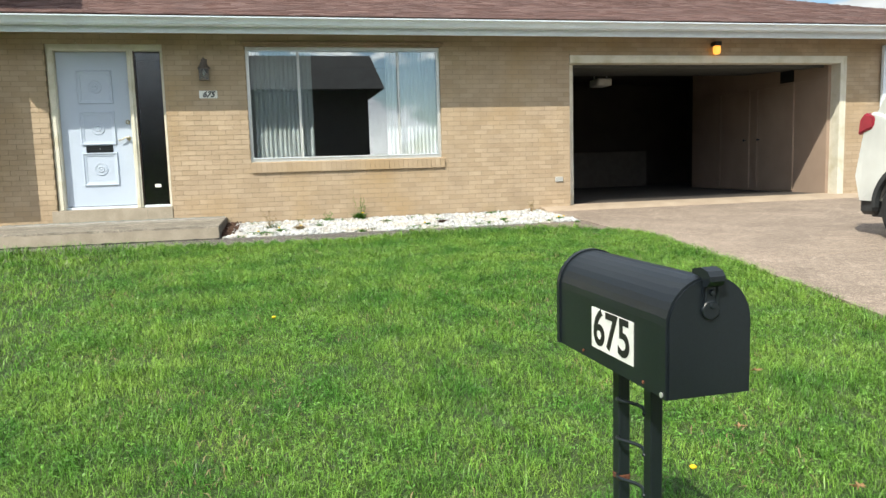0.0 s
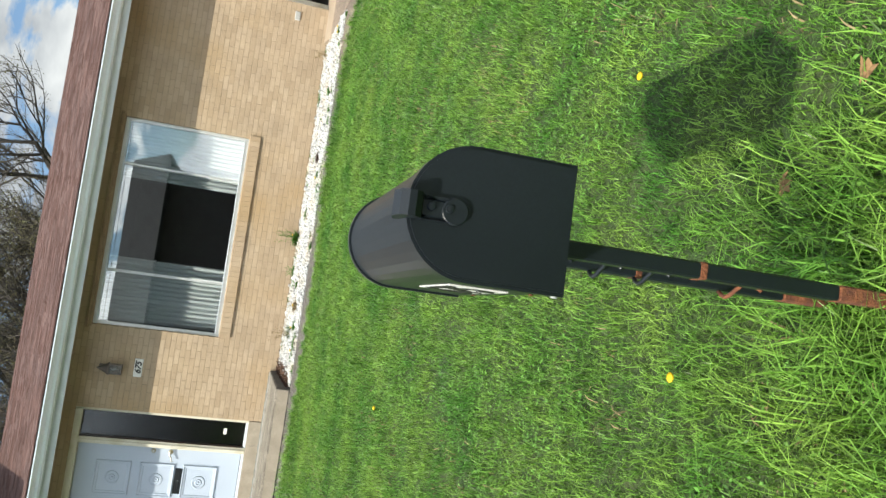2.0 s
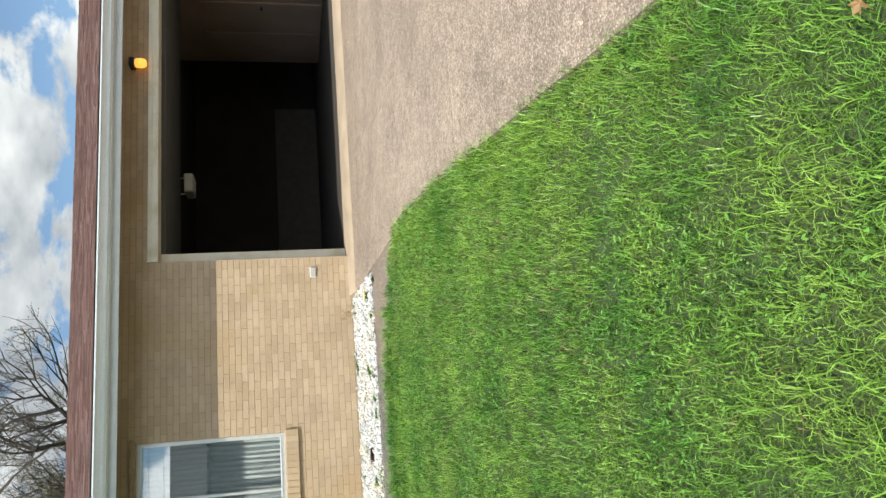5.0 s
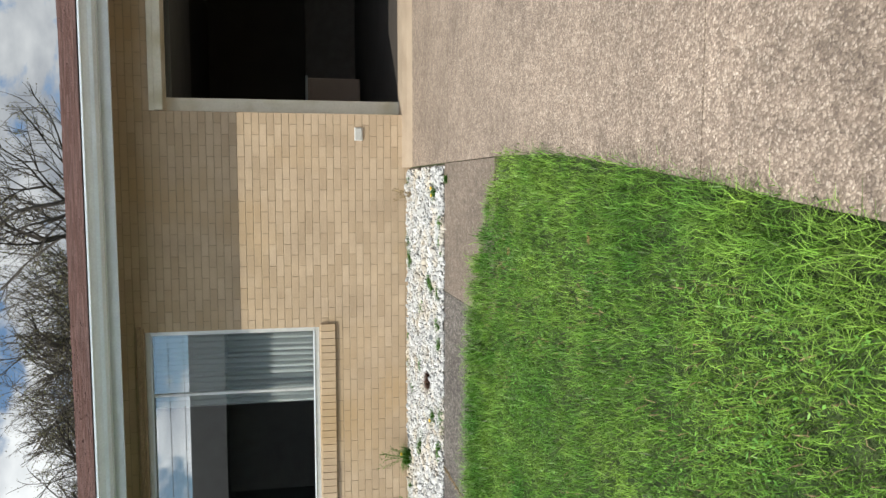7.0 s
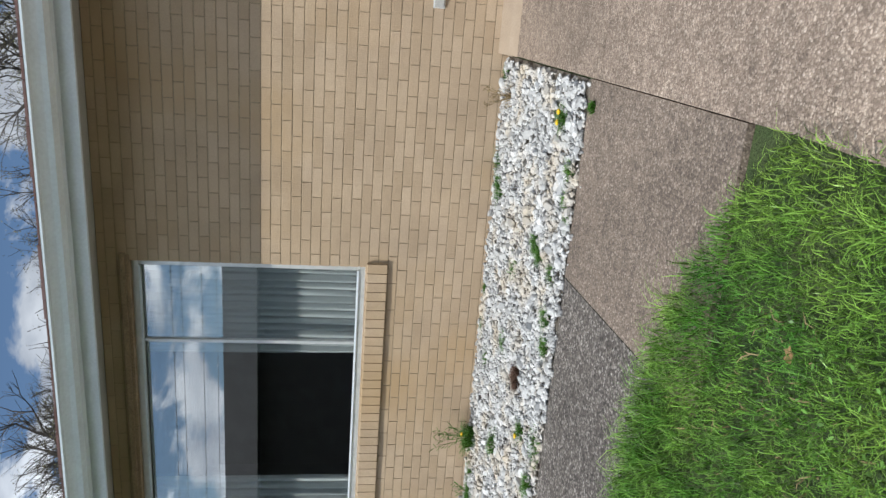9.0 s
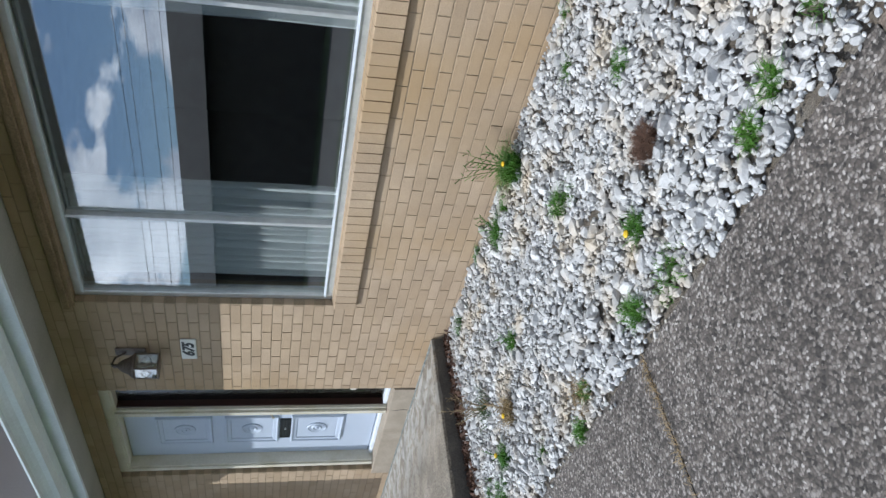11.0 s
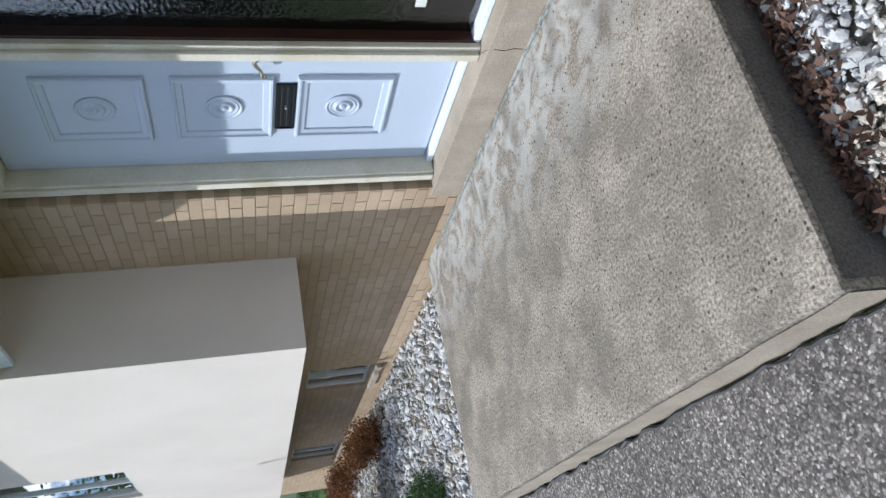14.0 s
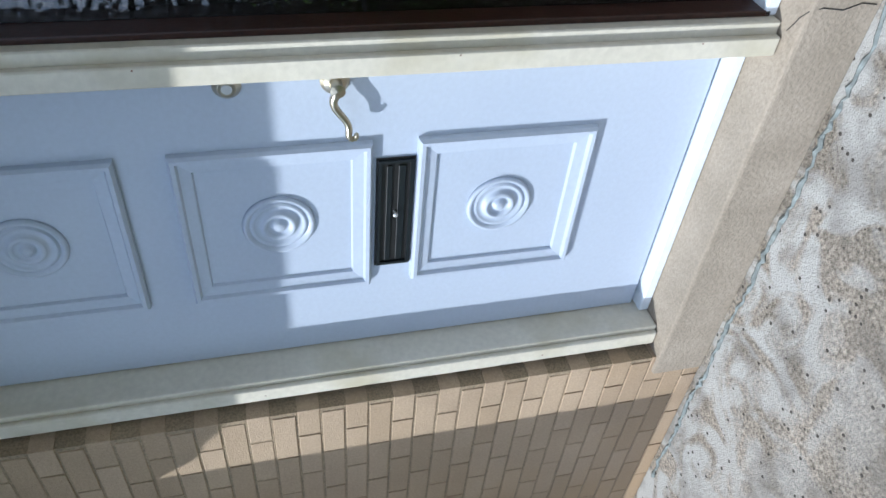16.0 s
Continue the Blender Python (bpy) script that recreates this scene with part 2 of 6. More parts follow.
M_DOORSHADE = mat("white door back darkened for shade", (0.11, 0.115, 0.11), (0.08, 0.085, 0.08), 0.7, scale=3, bump=0.1, coords="World")
M_ROOF = mat("reddish asphalt shingle", (0.155, 0.088, 0.076), (0.105, 0.060, 0.053), 0.95, scale=2.5, fine=240, fine_amt=0.4, bump=0.6, bump_scale=260, spread=0.22, coords="World")
M_CONC = mat("worn porch concrete", (0.36, 0.325, 0.27), (0.27, 0.24, 0.195), 0.9, scale=3.0, fine=170, fine_amt=0.22, bump=0.5, bump_scale=150,
             stain=(0.40, 0.38, 0.34), stain_scale=2.4, coords="World")
M_CONC2 = mat("stained concrete edge", (0.36, 0.31, 0.245), (0.28, 0.24, 0.185), 0.95, scale=6, fine=120, fine_amt=0.12, bump=0.3, coords="World")
M_PATH = aggregate("grey pebbled concrete", (0.030, 0.027, 0.025), (0.44, 0.41, 0.38), (0.140, 0.120, 0.104), 98, 0.25)
M_JOINT = mat("joint filler soil", (0.14, 0.125, 0.10), (0.08, 0.08, 0.05), 0.95, scale=14, fine=120, bump=0.6, coords="World")
M_DRIVE = aggregate("pinkish pebbled concrete", (0.155, 0.115, 0.09), (0.54, 0.45, 0.37), (0.35, 0.275, 0.215), 125, 0.3)
M_SLAB = aggregate("brownish pebbled concrete", (0.11, 0.085, 0.068), (0.43, 0.36, 0.30), (0.235, 0.185, 0.145), 120, 0.3)
M_STONE = mat("white marble chips", (0.53, 0.53, 0.525), (0.41, 0.41, 0.405), 0.6, scale=14, fine=120, fine_amt=0.08, bump=0.2, spread=0.30, stain=(0.50, 0.43, 0.33), stain_scale=5.0, coords="World")
M_BED = mat("dark bed soil", (0.10, 0.08, 0.06), (0.20, 0.18, 0.15), 0.95, scale=20, fine=150, bump=0.8, coords="World")
M_CLOVER = leafy("clover leaves", (0.11, 0.28, 0.05), (0.20, 0.38, 0.07), 0.42, 0.35, 0.5)
M_SOIL = mat("turf soil", (0.030, 0.060, 0.014), (0.055, 0.075, 0.024), 0.95, scale=9, fine=120, fine_amt=0.4, bump=0.8, coords="World")
M_GRASS = leafy("grass blades", (0.074, 0.215, 0.028), (0.240, 0.390, 0.068), 0.36, 0.32, 0.76, 2.6, 0.15)
M_STRAW = leafy("dry straw", (0.36, 0.28, 0.15), (0.28, 0.20, 0.11), 0.7, 0.2, 0.3)
M_BLACK = mat("black enamelled steel", (0.006, 0.009, 0.012), (0.010, 0.014, 0.018), 0.36, scale=5, fine=300, fine_amt=0.15, bump=0.03, coords="Object")
M_RUST = mat("rust", (0.22, 0.075, 0.03), (0.10, 0.035, 0.02), 0.9, scale=40, fine=200, bump=0.5)
M_PLATE = mat("white plate", (0.78, 0.78, 0.74), rough=0.5, bump=0.02, fine_amt=0.03)
M_INK = mat("black ink", (0.012, 0.012, 0.012), rough=0.5, bump=0.02)
M_ALU = mat("aluminium", (0.72, 0.73, 0.72), (0.62, 0.63, 0.62), 0.38, 0.6, scale=20, fine_amt=0.04, bump=0.02)
M_BRASS = mat("satin brass", (0.55, 0.50, 0.38), rough=0.28, metal=1.0, bump=0.02, fine_amt=0.03)
M_PEWTER = mat("aged bronze", (0.13, 0.11, 0.095), (0.20, 0.17, 0.15), 0.5, 0.7, scale=20, bump=0.2)
M_GLASS = clear_glass("window glass", (0.88, 0.92, 0.93), base=0.26)
M_BUMPY = clear_glass("hammered glass", (0.42, 0.43, 0.44), 0.12, 0.22, 62, base=0.12)
M_FABRIC = leafy("sheer curtain fabric", (0.84, 0.86, 0.86), (0.80, 0.82, 0.82), 0.9, 0.14, 0.02)
M_ROOM = mat("dim room plaster", (0.30, 0.31, 0.32), rough=0.9, bump=0.05, coords="World")
M_GARAGE = mat("garage plaster board", (0.34, 0.25, 0.19), (0.29, 0.21, 0.16), 0.85, scale=2, fine=80, fine_amt=0.06, bump=0.08, coords="World")
# shade of unlit places put into the colour: garage interior, far house walls
M_SHADED = mat("shade-darkened surface", (0.055, 0.045, 0.038), (0.04, 0.033, 0.028), 0.9, scale=2, bump=0.1, coords="World")
M_RIM = mat("dark alloy", (0.16, 0.16, 0.165), (0.11, 0.11, 0.115), 0.35, 0.7, scale=9, bump=0.03)
M_CARPAINT = mat("white car paint", (0.62, 0.63, 0.60), rough=0.18, bump=0.0, fine_amt=0.0, scale=2)
M_TYRE = mat("tyre rubber", (0.02, 0.02, 0.02), rough=0.85, bump=0.2)
M_PLASTIC = mat("dark bumper plastic", (0.03, 0.033, 0.035), rough=0.6, bump=0.1)
M_TAIL = mat("red lamp lens", (0.32, 0.03, 0.05), rough=0.12, bump=0.0, fine_amt=0)
M_LITTER = leafy("brown leaf litter", (0.13, 0.075, 0.05), (0.09, 0.05, 0.035), 0.8, 0.1, 0.4)
M_BARK = mat("grey bark", (0.075, 0.065, 0.055), (0.05, 0.043, 0.037), 0.9, scale=12, bump=0.4, coords="World")
M_BUDS = leafy("young leaves", (0.16, 0.17, 0.07), (0.13, 0.10, 0.06), 0.7, 0.3, 0.4)
M_SHRUB = leafy("dark green shrub leaves", (0.035, 0.075, 0.02), (0.06, 0.11, 0.03), 0.5, 0.2, 0.4)
M_WEED = leafy("weed leaves", (0.06, 0.17, 0.025), (0.10, 0.22, 0.03), 0.5, 0.3, 0.3)
M_RUSSET = leafy("russet dead foliage", (0.22, 0.10, 0.035), (0.15, 0.06, 0.025), 0.8, 0.2, 0.4)
M_PURPLE = leafy("dark purple foliage", (0.045, 0.022, 0.022), (0.07, 0.03, 0.03), 0.5, 0.2, 0.4)
M_HEDGE = leafy("hedge leaves", (0.05, 0.11, 0.03), (0.08, 0.16, 0.045), 0.5, 0.3, 0.4)
M_YELLOW = mat("dandelion yellow", (0.80, 0.52, 0.01), rough=0.7, bump=0.1)
M_ROAD = mat("street asphalt", (0.06, 0.06, 0.06), (0.05, 0.05, 0.05), 0.9, bump=0.3, coords="World")


def porch_material():
    """Worn concrete: dark mottling, fine pits, and pale lime bloom in a band along the house."""
    m = mat("worn mottled porch concrete", (0.30, 0.262, 0.212), (0.18, 0.158, 0.125), 0.92, scale=4.2, fine=95, fine_amt=0.6, bump=0.6, bump_scale=200, coords="World")
    n, l = m.node_tree.nodes, m.node_tree.links
    p = n["Principled BSDF"]
    src = p.inputs["Base Color"].links[0].from_socket
    geo, sep = n.new("ShaderNodeNewGeometry"), n.new("ShaderNodeSeparateXYZ")
    l.new(geo.outputs["Position"], sep.inputs[0])
    band = n.new("ShaderNodeMapRange")
    band.inputs["From Min"].default_value, band.inputs["From Max"].default_value = -0.75, -0.12
    l.new(sep.outputs["Y"], band.inputs["Value"])
    warp, vor = n.new("ShaderNodeTexNoise"), n.new("ShaderNodeTexNoise")
    warp.inputs["Scale"].default_value = 7
    vor.inputs["Scale"].default_value, vor.inputs["Detail"].default_value, vor.inputs["Distortion"].default_value = 6.5, 5, 1.4
    l.new(geo.outputs["Position"], vor.inputs["Vector"])
    cut = n.new("ShaderNodeMapRange")
    cut.inputs["From Min"].default_value, cut.inputs["From Max"].default_value = 0.42, 0.56
    l.new(vor.outputs["Fac"], cut.inputs["Value"])
    mul = n.new("ShaderNodeMath")
    mul.operation = "MULTIPLY"
    l.new(band.outputs["Result"], mul.inputs[0])
    l.new(cut.outputs["Result"], mul.inputs[1])
    mx = n.new("ShaderNodeMix")
    mx.data_type = "RGBA"
    mx.inputs["B"].default_value = (0.42, 0.415, 0.39, 1)
    l.new(mul.outputs[0], mx.inputs["Factor"])
    l.new(src, mx.inputs["A"])
    dark = n.new("ShaderNodeTexNoise")
    dark.inputs["Scale"].default_value, dark.inputs["Detail"].default_value = 7.5, 12
    l.new(geo.outputs["Position"], dark.inputs["Vector"])
    dk = n.new("ShaderNodeMapRange")
    dk.inputs["From Min"].default_value, dk.inputs["From Max"].default_value = 0.50, 0.64
    dk.inputs["To Max"].default_value = 0.5
    l.new(dark.outputs["Fac"], dk.inputs["Value"])
    m2 = n.new("ShaderNodeMix")
    m2.data_type = "RGBA"
    m2.inputs["B"].default_value = (0.13, 0.115, 0.095, 1)
    l.new(dk.outputs["Result"], m2.inputs["Factor"])
    l.new(mx.outputs["Result"], m2.inputs["A"])
    pit, sep2, near_, rare, both = n.new("ShaderNodeTexVoronoi"), n.new("ShaderNodeSeparateColor"), n.new("ShaderNodeMath"), n.new("ShaderNodeMath"), n.new("ShaderNodeMath")
    pit.inputs["Scale"].default_value = 38
    l.new(geo.outputs["Position"], pit.inputs["Vector"])
    l.new(pit.outputs["Color"], sep2.inputs[0])
    near_.operation, rare.operation, both.operation = "LESS_THAN", "GREATER_THAN", "MULTIPLY"
    near_.inputs[1].default_value, rare.inputs[1].default_value = 0.20, 0.72
    l.new(pit.outputs["Distance"], near_.inputs[0])
    l.new(sep2.outputs[0], rare.inputs[0])
    l.new(near_.outputs[0], both.inputs[0])
    l.new(rare.outputs[0], both.inputs[1])
    m3 = n.new("ShaderNodeMix")
    m3.data_type = "RGBA"
    m3.inputs["B"].default_value = (0.055, 0.048, 0.04, 1)
    l.new(both.outputs[0], m3.inputs["Factor"])
    l.new(m2.outputs["Result"], m3.inputs["A"])
    l.new(m3.outputs["Result"], p.inputs["Base Color"])
    return m


M_PORCH = porch_material()
M_SLIME = mat("blackened concrete side", (0.085, 0.078, 0.07), (0.15, 0.135, 0.115), 0.9, scale=5, fine=110, fine_amt=0.3, bump=0.6, coords="World")


# ---- builders ----
def ground_z(y):
    """Height of the falling front ground."""
    return float(np.interp(-y, [-60, 0, 1.6, 2.5, 4.5, 6.3, 8.6, 11, 16, 60], [-0.06, -0.06, -0.105, -0.138, -0.185, -0.245, -0.415, -0.60, -0.80, -0.95]))


def mesh_of(name, bm, material, smooth=False):
    me = bpy.data.meshes.new(name)
    bm.to_mesh(me)
    bm.free()
    for m in material if isinstance(material, (list, tuple)) else [material]:
        me.materials.append(m)
    if smooth:
        me.shade_smooth()
    return me


def part(name, bm, material, parent=None, label="", smooth=False, loc=None):
    ob = new(name, mesh_of(name, bm, material, smooth))
    ob.parent = parent
    if loc is not None:
        ob.location = loc
    if label:
        ob["label"] = label
    return ob


def thing(name, loc, label, category, group="", kind="", rz=0.0):
    ob = new(name)
    ob.empty_display_size = 0.1
    ob.matrix_world = pose(*loc, 0, 0, rz)
    return tagged(ob, label, category, group, kind)


def box(bm, x0, x1, y0, y1, z0, z1, bevel=0.0, seg=1):
    r = bmesh.ops.create_cube(bm, size=1)
    for v in r["verts"]:
        v.co = Vector((x0 + (v.co.x + 0.5) * (x1 - x0), y0 + (v.co.y + 0.5) * (y1 - y0), z0 + (v.co.z + 0.5) * (z1 - z0)))
    if bevel:
        es = list({e for v in r["verts"] for e in v.link_edges})
        bmesh.ops.bevel(bm, geom=es, offset=bevel, segments=seg, affect="EDGES", profile=0.6)
    return bm


def boxes(*specs, bevel=0.0):
    bm = bmesh.new()
    for s in specs:
        box(bm, *s, bevel=bevel)
    return bm


def tube(bm, pts, radii, sides=8, caps=True):
    """A bent tapering tube through the points."""
    rings = []
    n = len(pts)
    pts = [Vector(p) for p in pts]
    ref = Vector((0.13, 0.21, 0.97))
    for i, p in enumerate(pts):
        d = (pts[min(i + 1, n - 1)] - pts[max(i - 1, 0)]).normalized()
        if abs(d.dot(ref)) > 0.98:
            ref = Vector((0.97, 0.11, 0.2))
        u = d.cross(ref).normalized()
        w = d.cross(u)
        r = radii[i] if isinstance(radii, (list, tuple)) else radii
        rings.append([bm.verts.new(p + (u * math.cos(a) + w * math.sin(a)) * r) for a in [2 * math.pi * k / sides for k in range(sides)]])
    for a, b in zip(rings, rings[1:]):
        for k in range(sides):
            bm.faces.new((a[k], a[(k + 1) % sides], b[(k + 1) % sides], b[k]))
    if caps:
        bm.faces.new(rings[0][::-1])
        bm.faces.new(rings[-1])
    return bm


def lathe(bm, profile, centre, axis="z", seg=24):
    """Turns (radius, height) pairs about an axis through the centre."""
    rings = []
    for r, h in profile:
        ring = []
        for k in range(seg):
            a = 2 * math.pi * k / seg
            c, s = math.cos(a) * r, math.sin(a) * r
            p = {"z": (c, s, h), "y": (c, h, s), "x": (h, c, s)}[axis]
            ring.append(bm.verts.new(Vector(centre) + Vector(p)))
        rings.append(ring)
    for a, b in zip(rings, rings[1:]):
        for k in range(seg):
            bm.faces.new((a[k], a[(k + 1) % seg], b[(k + 1) % seg], b[k]))
    bm.faces.new(rings[0][::-1])
    bm.faces.new(rings[-1])
    bmesh.ops.recalc_face_normals(bm, faces=bm.faces)
    return bm


def extrude_profile(bm, pts, lo, hi, axis="x"):
    """A closed outline in the plane across the axis, drawn out from lo to hi."""
    def at(p, h):
        return {"x": (h, p[0], p[1]), "y": (p[0], h, p[1]), "z": (p[0], p[1], h)}[axis]
    a = [bm.verts.new(at(p, lo)) for p in pts]
    b = [bm.verts.new(at(p, hi)) for p in pts]
    n = len(pts)
    for i in range(n):
        bm.faces.new((a[i], a[(i + 1) % n], b[(i + 1) % n], b[i]))
    bm.faces.new(a[::-1])
    bm.faces.new(b)
    bmesh.ops.recalc_face_normals(bm, faces=bm.faces)
    return bm


def raw_mesh(name, verts, faces, material, smooth=False):
    """One mesh from arrays: verts (n, 3), faces (m, k) of one size."""
    me = bpy.data.meshes.new(name)
    verts, faces = np.asarray(verts, np.float32), np.asarray(faces, np.int32)
    k = faces.shape[1]
    me.vertices.add(len(verts))
    me.vertices.foreach_set("co", verts.ravel())
    me.loops.add(faces.size)
    me.loops.foreach_set("vertex_index", faces.ravel())
    me.polygons.add(len(faces))
    me.polygons.foreach_set("loop_start", np.arange(0, faces.size, k, dtype=np.int32))
    me.polygons.foreach_set("loop_total", np.full(len(faces), k, np.int32))
    me.update(calc_edges=True)
    me.materials.append(material)
    me.shade_smooth() if smooth else me.shade_flat()
    return me


def text_mesh(name, words, size, material, parent, m, extrude=0.001, width=0.0, shear=0.0):
    cu = bpy.data.curves.new(name, "FONT")
    cu.body, cu.size, cu.extrude, cu.align_x, cu.align_y, cu.offset = words, size, extrude, "CENTER", "CENTER", width
    cu.shear = shear
    tmp = new("tmp_text", cu)
    bpy.context.view_layer.update()
    me = bpy.data.meshes.new_from_object(tmp.evaluated_get(bpy.context.evaluated_depsgraph_get()))
    bpy.data.objects.remove(tmp)
    bpy.data.curves.remove(cu)
    me.materials.clear()
    me.materials.append(material)
    ob = new(name, me)
    ob.parent = parent
    ob.matrix_basis = m
    return ob


def structure(name, bm, material, label, category, smooth=False):
    return tagged(part(name, bm, material, smooth=smooth), label, category, kind="structure")


# ---- ground, street and the far side ----
bm = bmesh.new()
xs = [-600, -120, -60, -30, -20, -12, -6, -3, 0, 3, 8, 15, 30, 60, 120, 600]
ys = [-600, -150, -60, -40, -25, -16, -11, -8.6, -6.3, -4.5, -2.5, -1.6, 0, 4, 30, 100, 600]
grid = [[bm.verts.new((x, y, ground_z(y) - 0.02)) for x in xs] for y in ys]
for r0, r1 in zip(grid, grid[1:]):
    for i in range(len(xs) - 1):
        bm.faces.new((r0[i], r0[i + 1], r1[i + 1], r1[i]))
ground = structure("ground", bm, M_SOIL, "green turf and soil falling gently towards the street", "ground")

bm = boxes((-90, 90, -23, -15.5, -0.95, -0.80))
road = structure("road", bm, M_ROAD, "grey asphalt street beyond the lawn", "road")


def slab(bm, x0, x1, y0, y1, lift=0.012, depth=0.12, inset=0.003, xf=None):
    """A cast slab that follows the ground; xf bends its left edge."""
    ysl = sorted({y0, y1} | {y for y in (-1.6, -2.5, -3.2, -4.0, -4.5, -5.6, -6.3, -7.0, -8.6, -11) if y0 < y < y1})
    top, low = [], []
    for y in ysl:
        yy = y + (inset if y == y0 else -inset if y == y1 else 0)
        left = x0 + (xf(y) if xf else 0)
        z = ground_z(y) + lift
        top.append([bm.verts.new((left + inset, yy, z)), bm.verts.new((x1 - inset, yy, z))])
        low.append([bm.verts.new((left + inset, yy, z - depth)), bm.verts.new((x1 - inset, yy, z - depth))])
    for i in range(len(ysl) - 1):
        bm.faces.new((top[i][0], top[i][1], top[i + 1][1], top[i + 1][0]))
        bm.faces.new((low[i][0], low[i + 1][0], low[i + 1][1], low[i][1]))
        bm.faces.new((top[i][0], top[i + 1][0], low[i + 1][0], low[i][0]))
        bm.faces.new((top[i][1], low[i][1], low[i + 1][1], top[i + 1][1]))
    for k in (0, -1):
        q = (top[k][0], low[k][0], low[k][1], top[k][1])
        bm.faces.new(q if k == 0 else q[::-1])
    bmesh.ops.recalc_face_normals(bm, faces=bm.faces)
    return bm


driveway = structure("driveway", boxes((-0.45, 9.4, -13.9, -13.8, -0.9, -0.75)), M_DRIVE, "sunlit pinkish pebbled concrete driveway in large slabs", "driveway")
drive_edge = lambda y: float(np.interp(-y, [0, 3.2, 4, 5, 6, 7, 13.8], [0, 0, -0.03, -0.13, -0.26, -0.37, -0.75]))
for i, (ya, yb) in enumerate(((-1.77, -0.30), (-5.12, -1.77), (-8.1, -5.12), (-11.3, -8.1), (-13.8, -11.3))):
    for xa, xb in ((-0.5, 2.9), (2.9, 6.2), (6.2, 9.4)):
        bm = slab(bmesh.new(), xa, xb, ya, yb, xf=drive_edge if xa < 0 else None)
        part("slab", bm, M_DRIVE, driveway)
bm = bmesh.new()
apron = [(-0.31, -0.055), (-0.20, -0.022), (-0.02, 0.0), (0.25, 0.006), (0.25, -0.12), (-0.31, -0.16)]
extrude_profile(bm, apron, -0.5, 5.6)
structure("garage_apron", bm, mat("smooth tan concrete", (0.42, 0.335, 0.25), (0.34, 0.265, 0.195), 0.9, scale=3, fine=130, fine_amt=0.10, bump=0.3, coords="World"), "smooth pale tan concrete apron before the open garage", "apron")

walkway = structure("walkway", boxes((-5.2, -0.52, -2.64, -1.68, -0.26, -0.17)), M_PATH, "grey pebbled concrete walkway beside the gravel bed", "walkway")
for xa, xb, mt in ((-1.46, -0.5, M_SLAB), (-2.83, -1.46, M_PATH), (-5.17, -2.83, M_PATH), (-6.9, -5.17, M_PATH), (-8.7, -6.9, M_PATH), (-10.4, -8.7, M_PATH)):
    bm = slab(bmesh.new(), xa, xb, (-2.95 if xa < -1.4 and xb > -1.0 else -2.66), -1.64, lift=0.004)
    part("slab", bm, mt, walkway, "brownish pebbled concrete slab" if mt is M_SLAB else "")

part("joint_filler", slab(bmesh.new(), -10.3, -0.53, -2.60, -1.66, lift=0.001, depth=0.05), M_JOINT, walkway)
part("joint_filler", slab(bmesh.new(), -0.3, 9.3, -13.7, -0.35, lift=0.008, depth=0.05), M_JOINT, driveway)

# porch
bm = bmesh.new()
box(bm, -8.275, -5.142, -1.625, -0.005, -0.20, 0.062, bevel=0.012, seg=2)
porch = structure("porch", bm, M_PORCH, "low worn concrete porch slab with stained edges, before the front door", "porch")
bm = bmesh.new()
wob = random.Random(8)
edge = [(-5.1385 + wob.uniform(-0.001, 0.001), -1.60 + 1.58 * i / 24, 0.040 + wob.uniform(-0.006, 0.006)) for i in range(25)]
for p_, q_ in zip(edge, edge[1:]):
    bm.faces.new([bm.verts.new(v) for v in (p_, q_, (q_[0] + 0.004, q_[1], -0.16), (p_[0] + 0.004, p_[1], -0.16))])
part("stained_side", bm, M_SLIME, porch, "black-stained side of the porch slab")
bm = bmesh.new()
edge = [(-8.26 + 3.11 * i / 44, -1.6285 + wob.uniform(-0.001, 0.001), 0.038 + wob.uniform(-0.007, 0.007)) for i in range(45)]
for p_, q_ in zip(edge, edge[1:]):
    bm.faces.new([bm.verts.new(v) for v in (p_, (p_[0], p_[1] - 0.003, -0.13), (q_[0], q_[1] - 0.003, -0.13), q_)])
part("stained_side", bm, M_CONC2, porch, "brown-stained front edge of the porch slab")
bm = bmesh.new()
bm2 = [(-8.2 + 3.05 * i / 60, -1.648 + wob.uniform(-0.012, 0.012), ground_z(-1.63) + 0.012) for i in range(61)]
tube(bm, bm2, [wob.uniform(0.003, 0.011) for _ in bm2], 5)
part("crack", bm, M_INK, porch, "dark crumbling crack along the foot of the porch")
bm = bmesh.new()
box(bm, -7.38, -5.852, -0.014, 0.20, 0.055, 0.228, bevel=0.008, seg=2)
structure("door_sill_step", bm, M_CONC2, "weathered concrete sill under the front door", "sill")
bm = bmesh.new()
rnd = random.Random(3)
pts = [(-7.98 + i * 0.0175, -0.045 + 0.004 * math.sin(i * 0.31) + rnd.uniform(-0.006, 0.006), 0.0635 + rnd.uniform(-0.002, 0.003)) for i in range(162)]
tube(bm, pts, [rnd.uniform(0.003, 0.010) for _ in pts], 5)
structure("joint_sealant", bm, mat("blue green sealant", (0.27, 0.31, 0.305), (0.12, 0.13, 0.12), 0.9, scale=45, bump=0.6), "crumbling blue-green sealant along the porch joint", "sealant")

# gravel bed base
bm = bmesh.new()
for xa, xb, ya, yb in ((-5.135, -0.51, -1.643, 0.0), (-16.8, -8.28, -1.62, 0.0)):
    vs = [bm.verts.new(p) for p in ((xa, ya, ground_z(ya) - 0.012), (xb, ya, ground_z(ya) - 0.012), (xb, yb, ground_z(yb) - 0.012), (xa, yb, ground_z(yb) - 0.012))]
    bm.faces.new(vs)
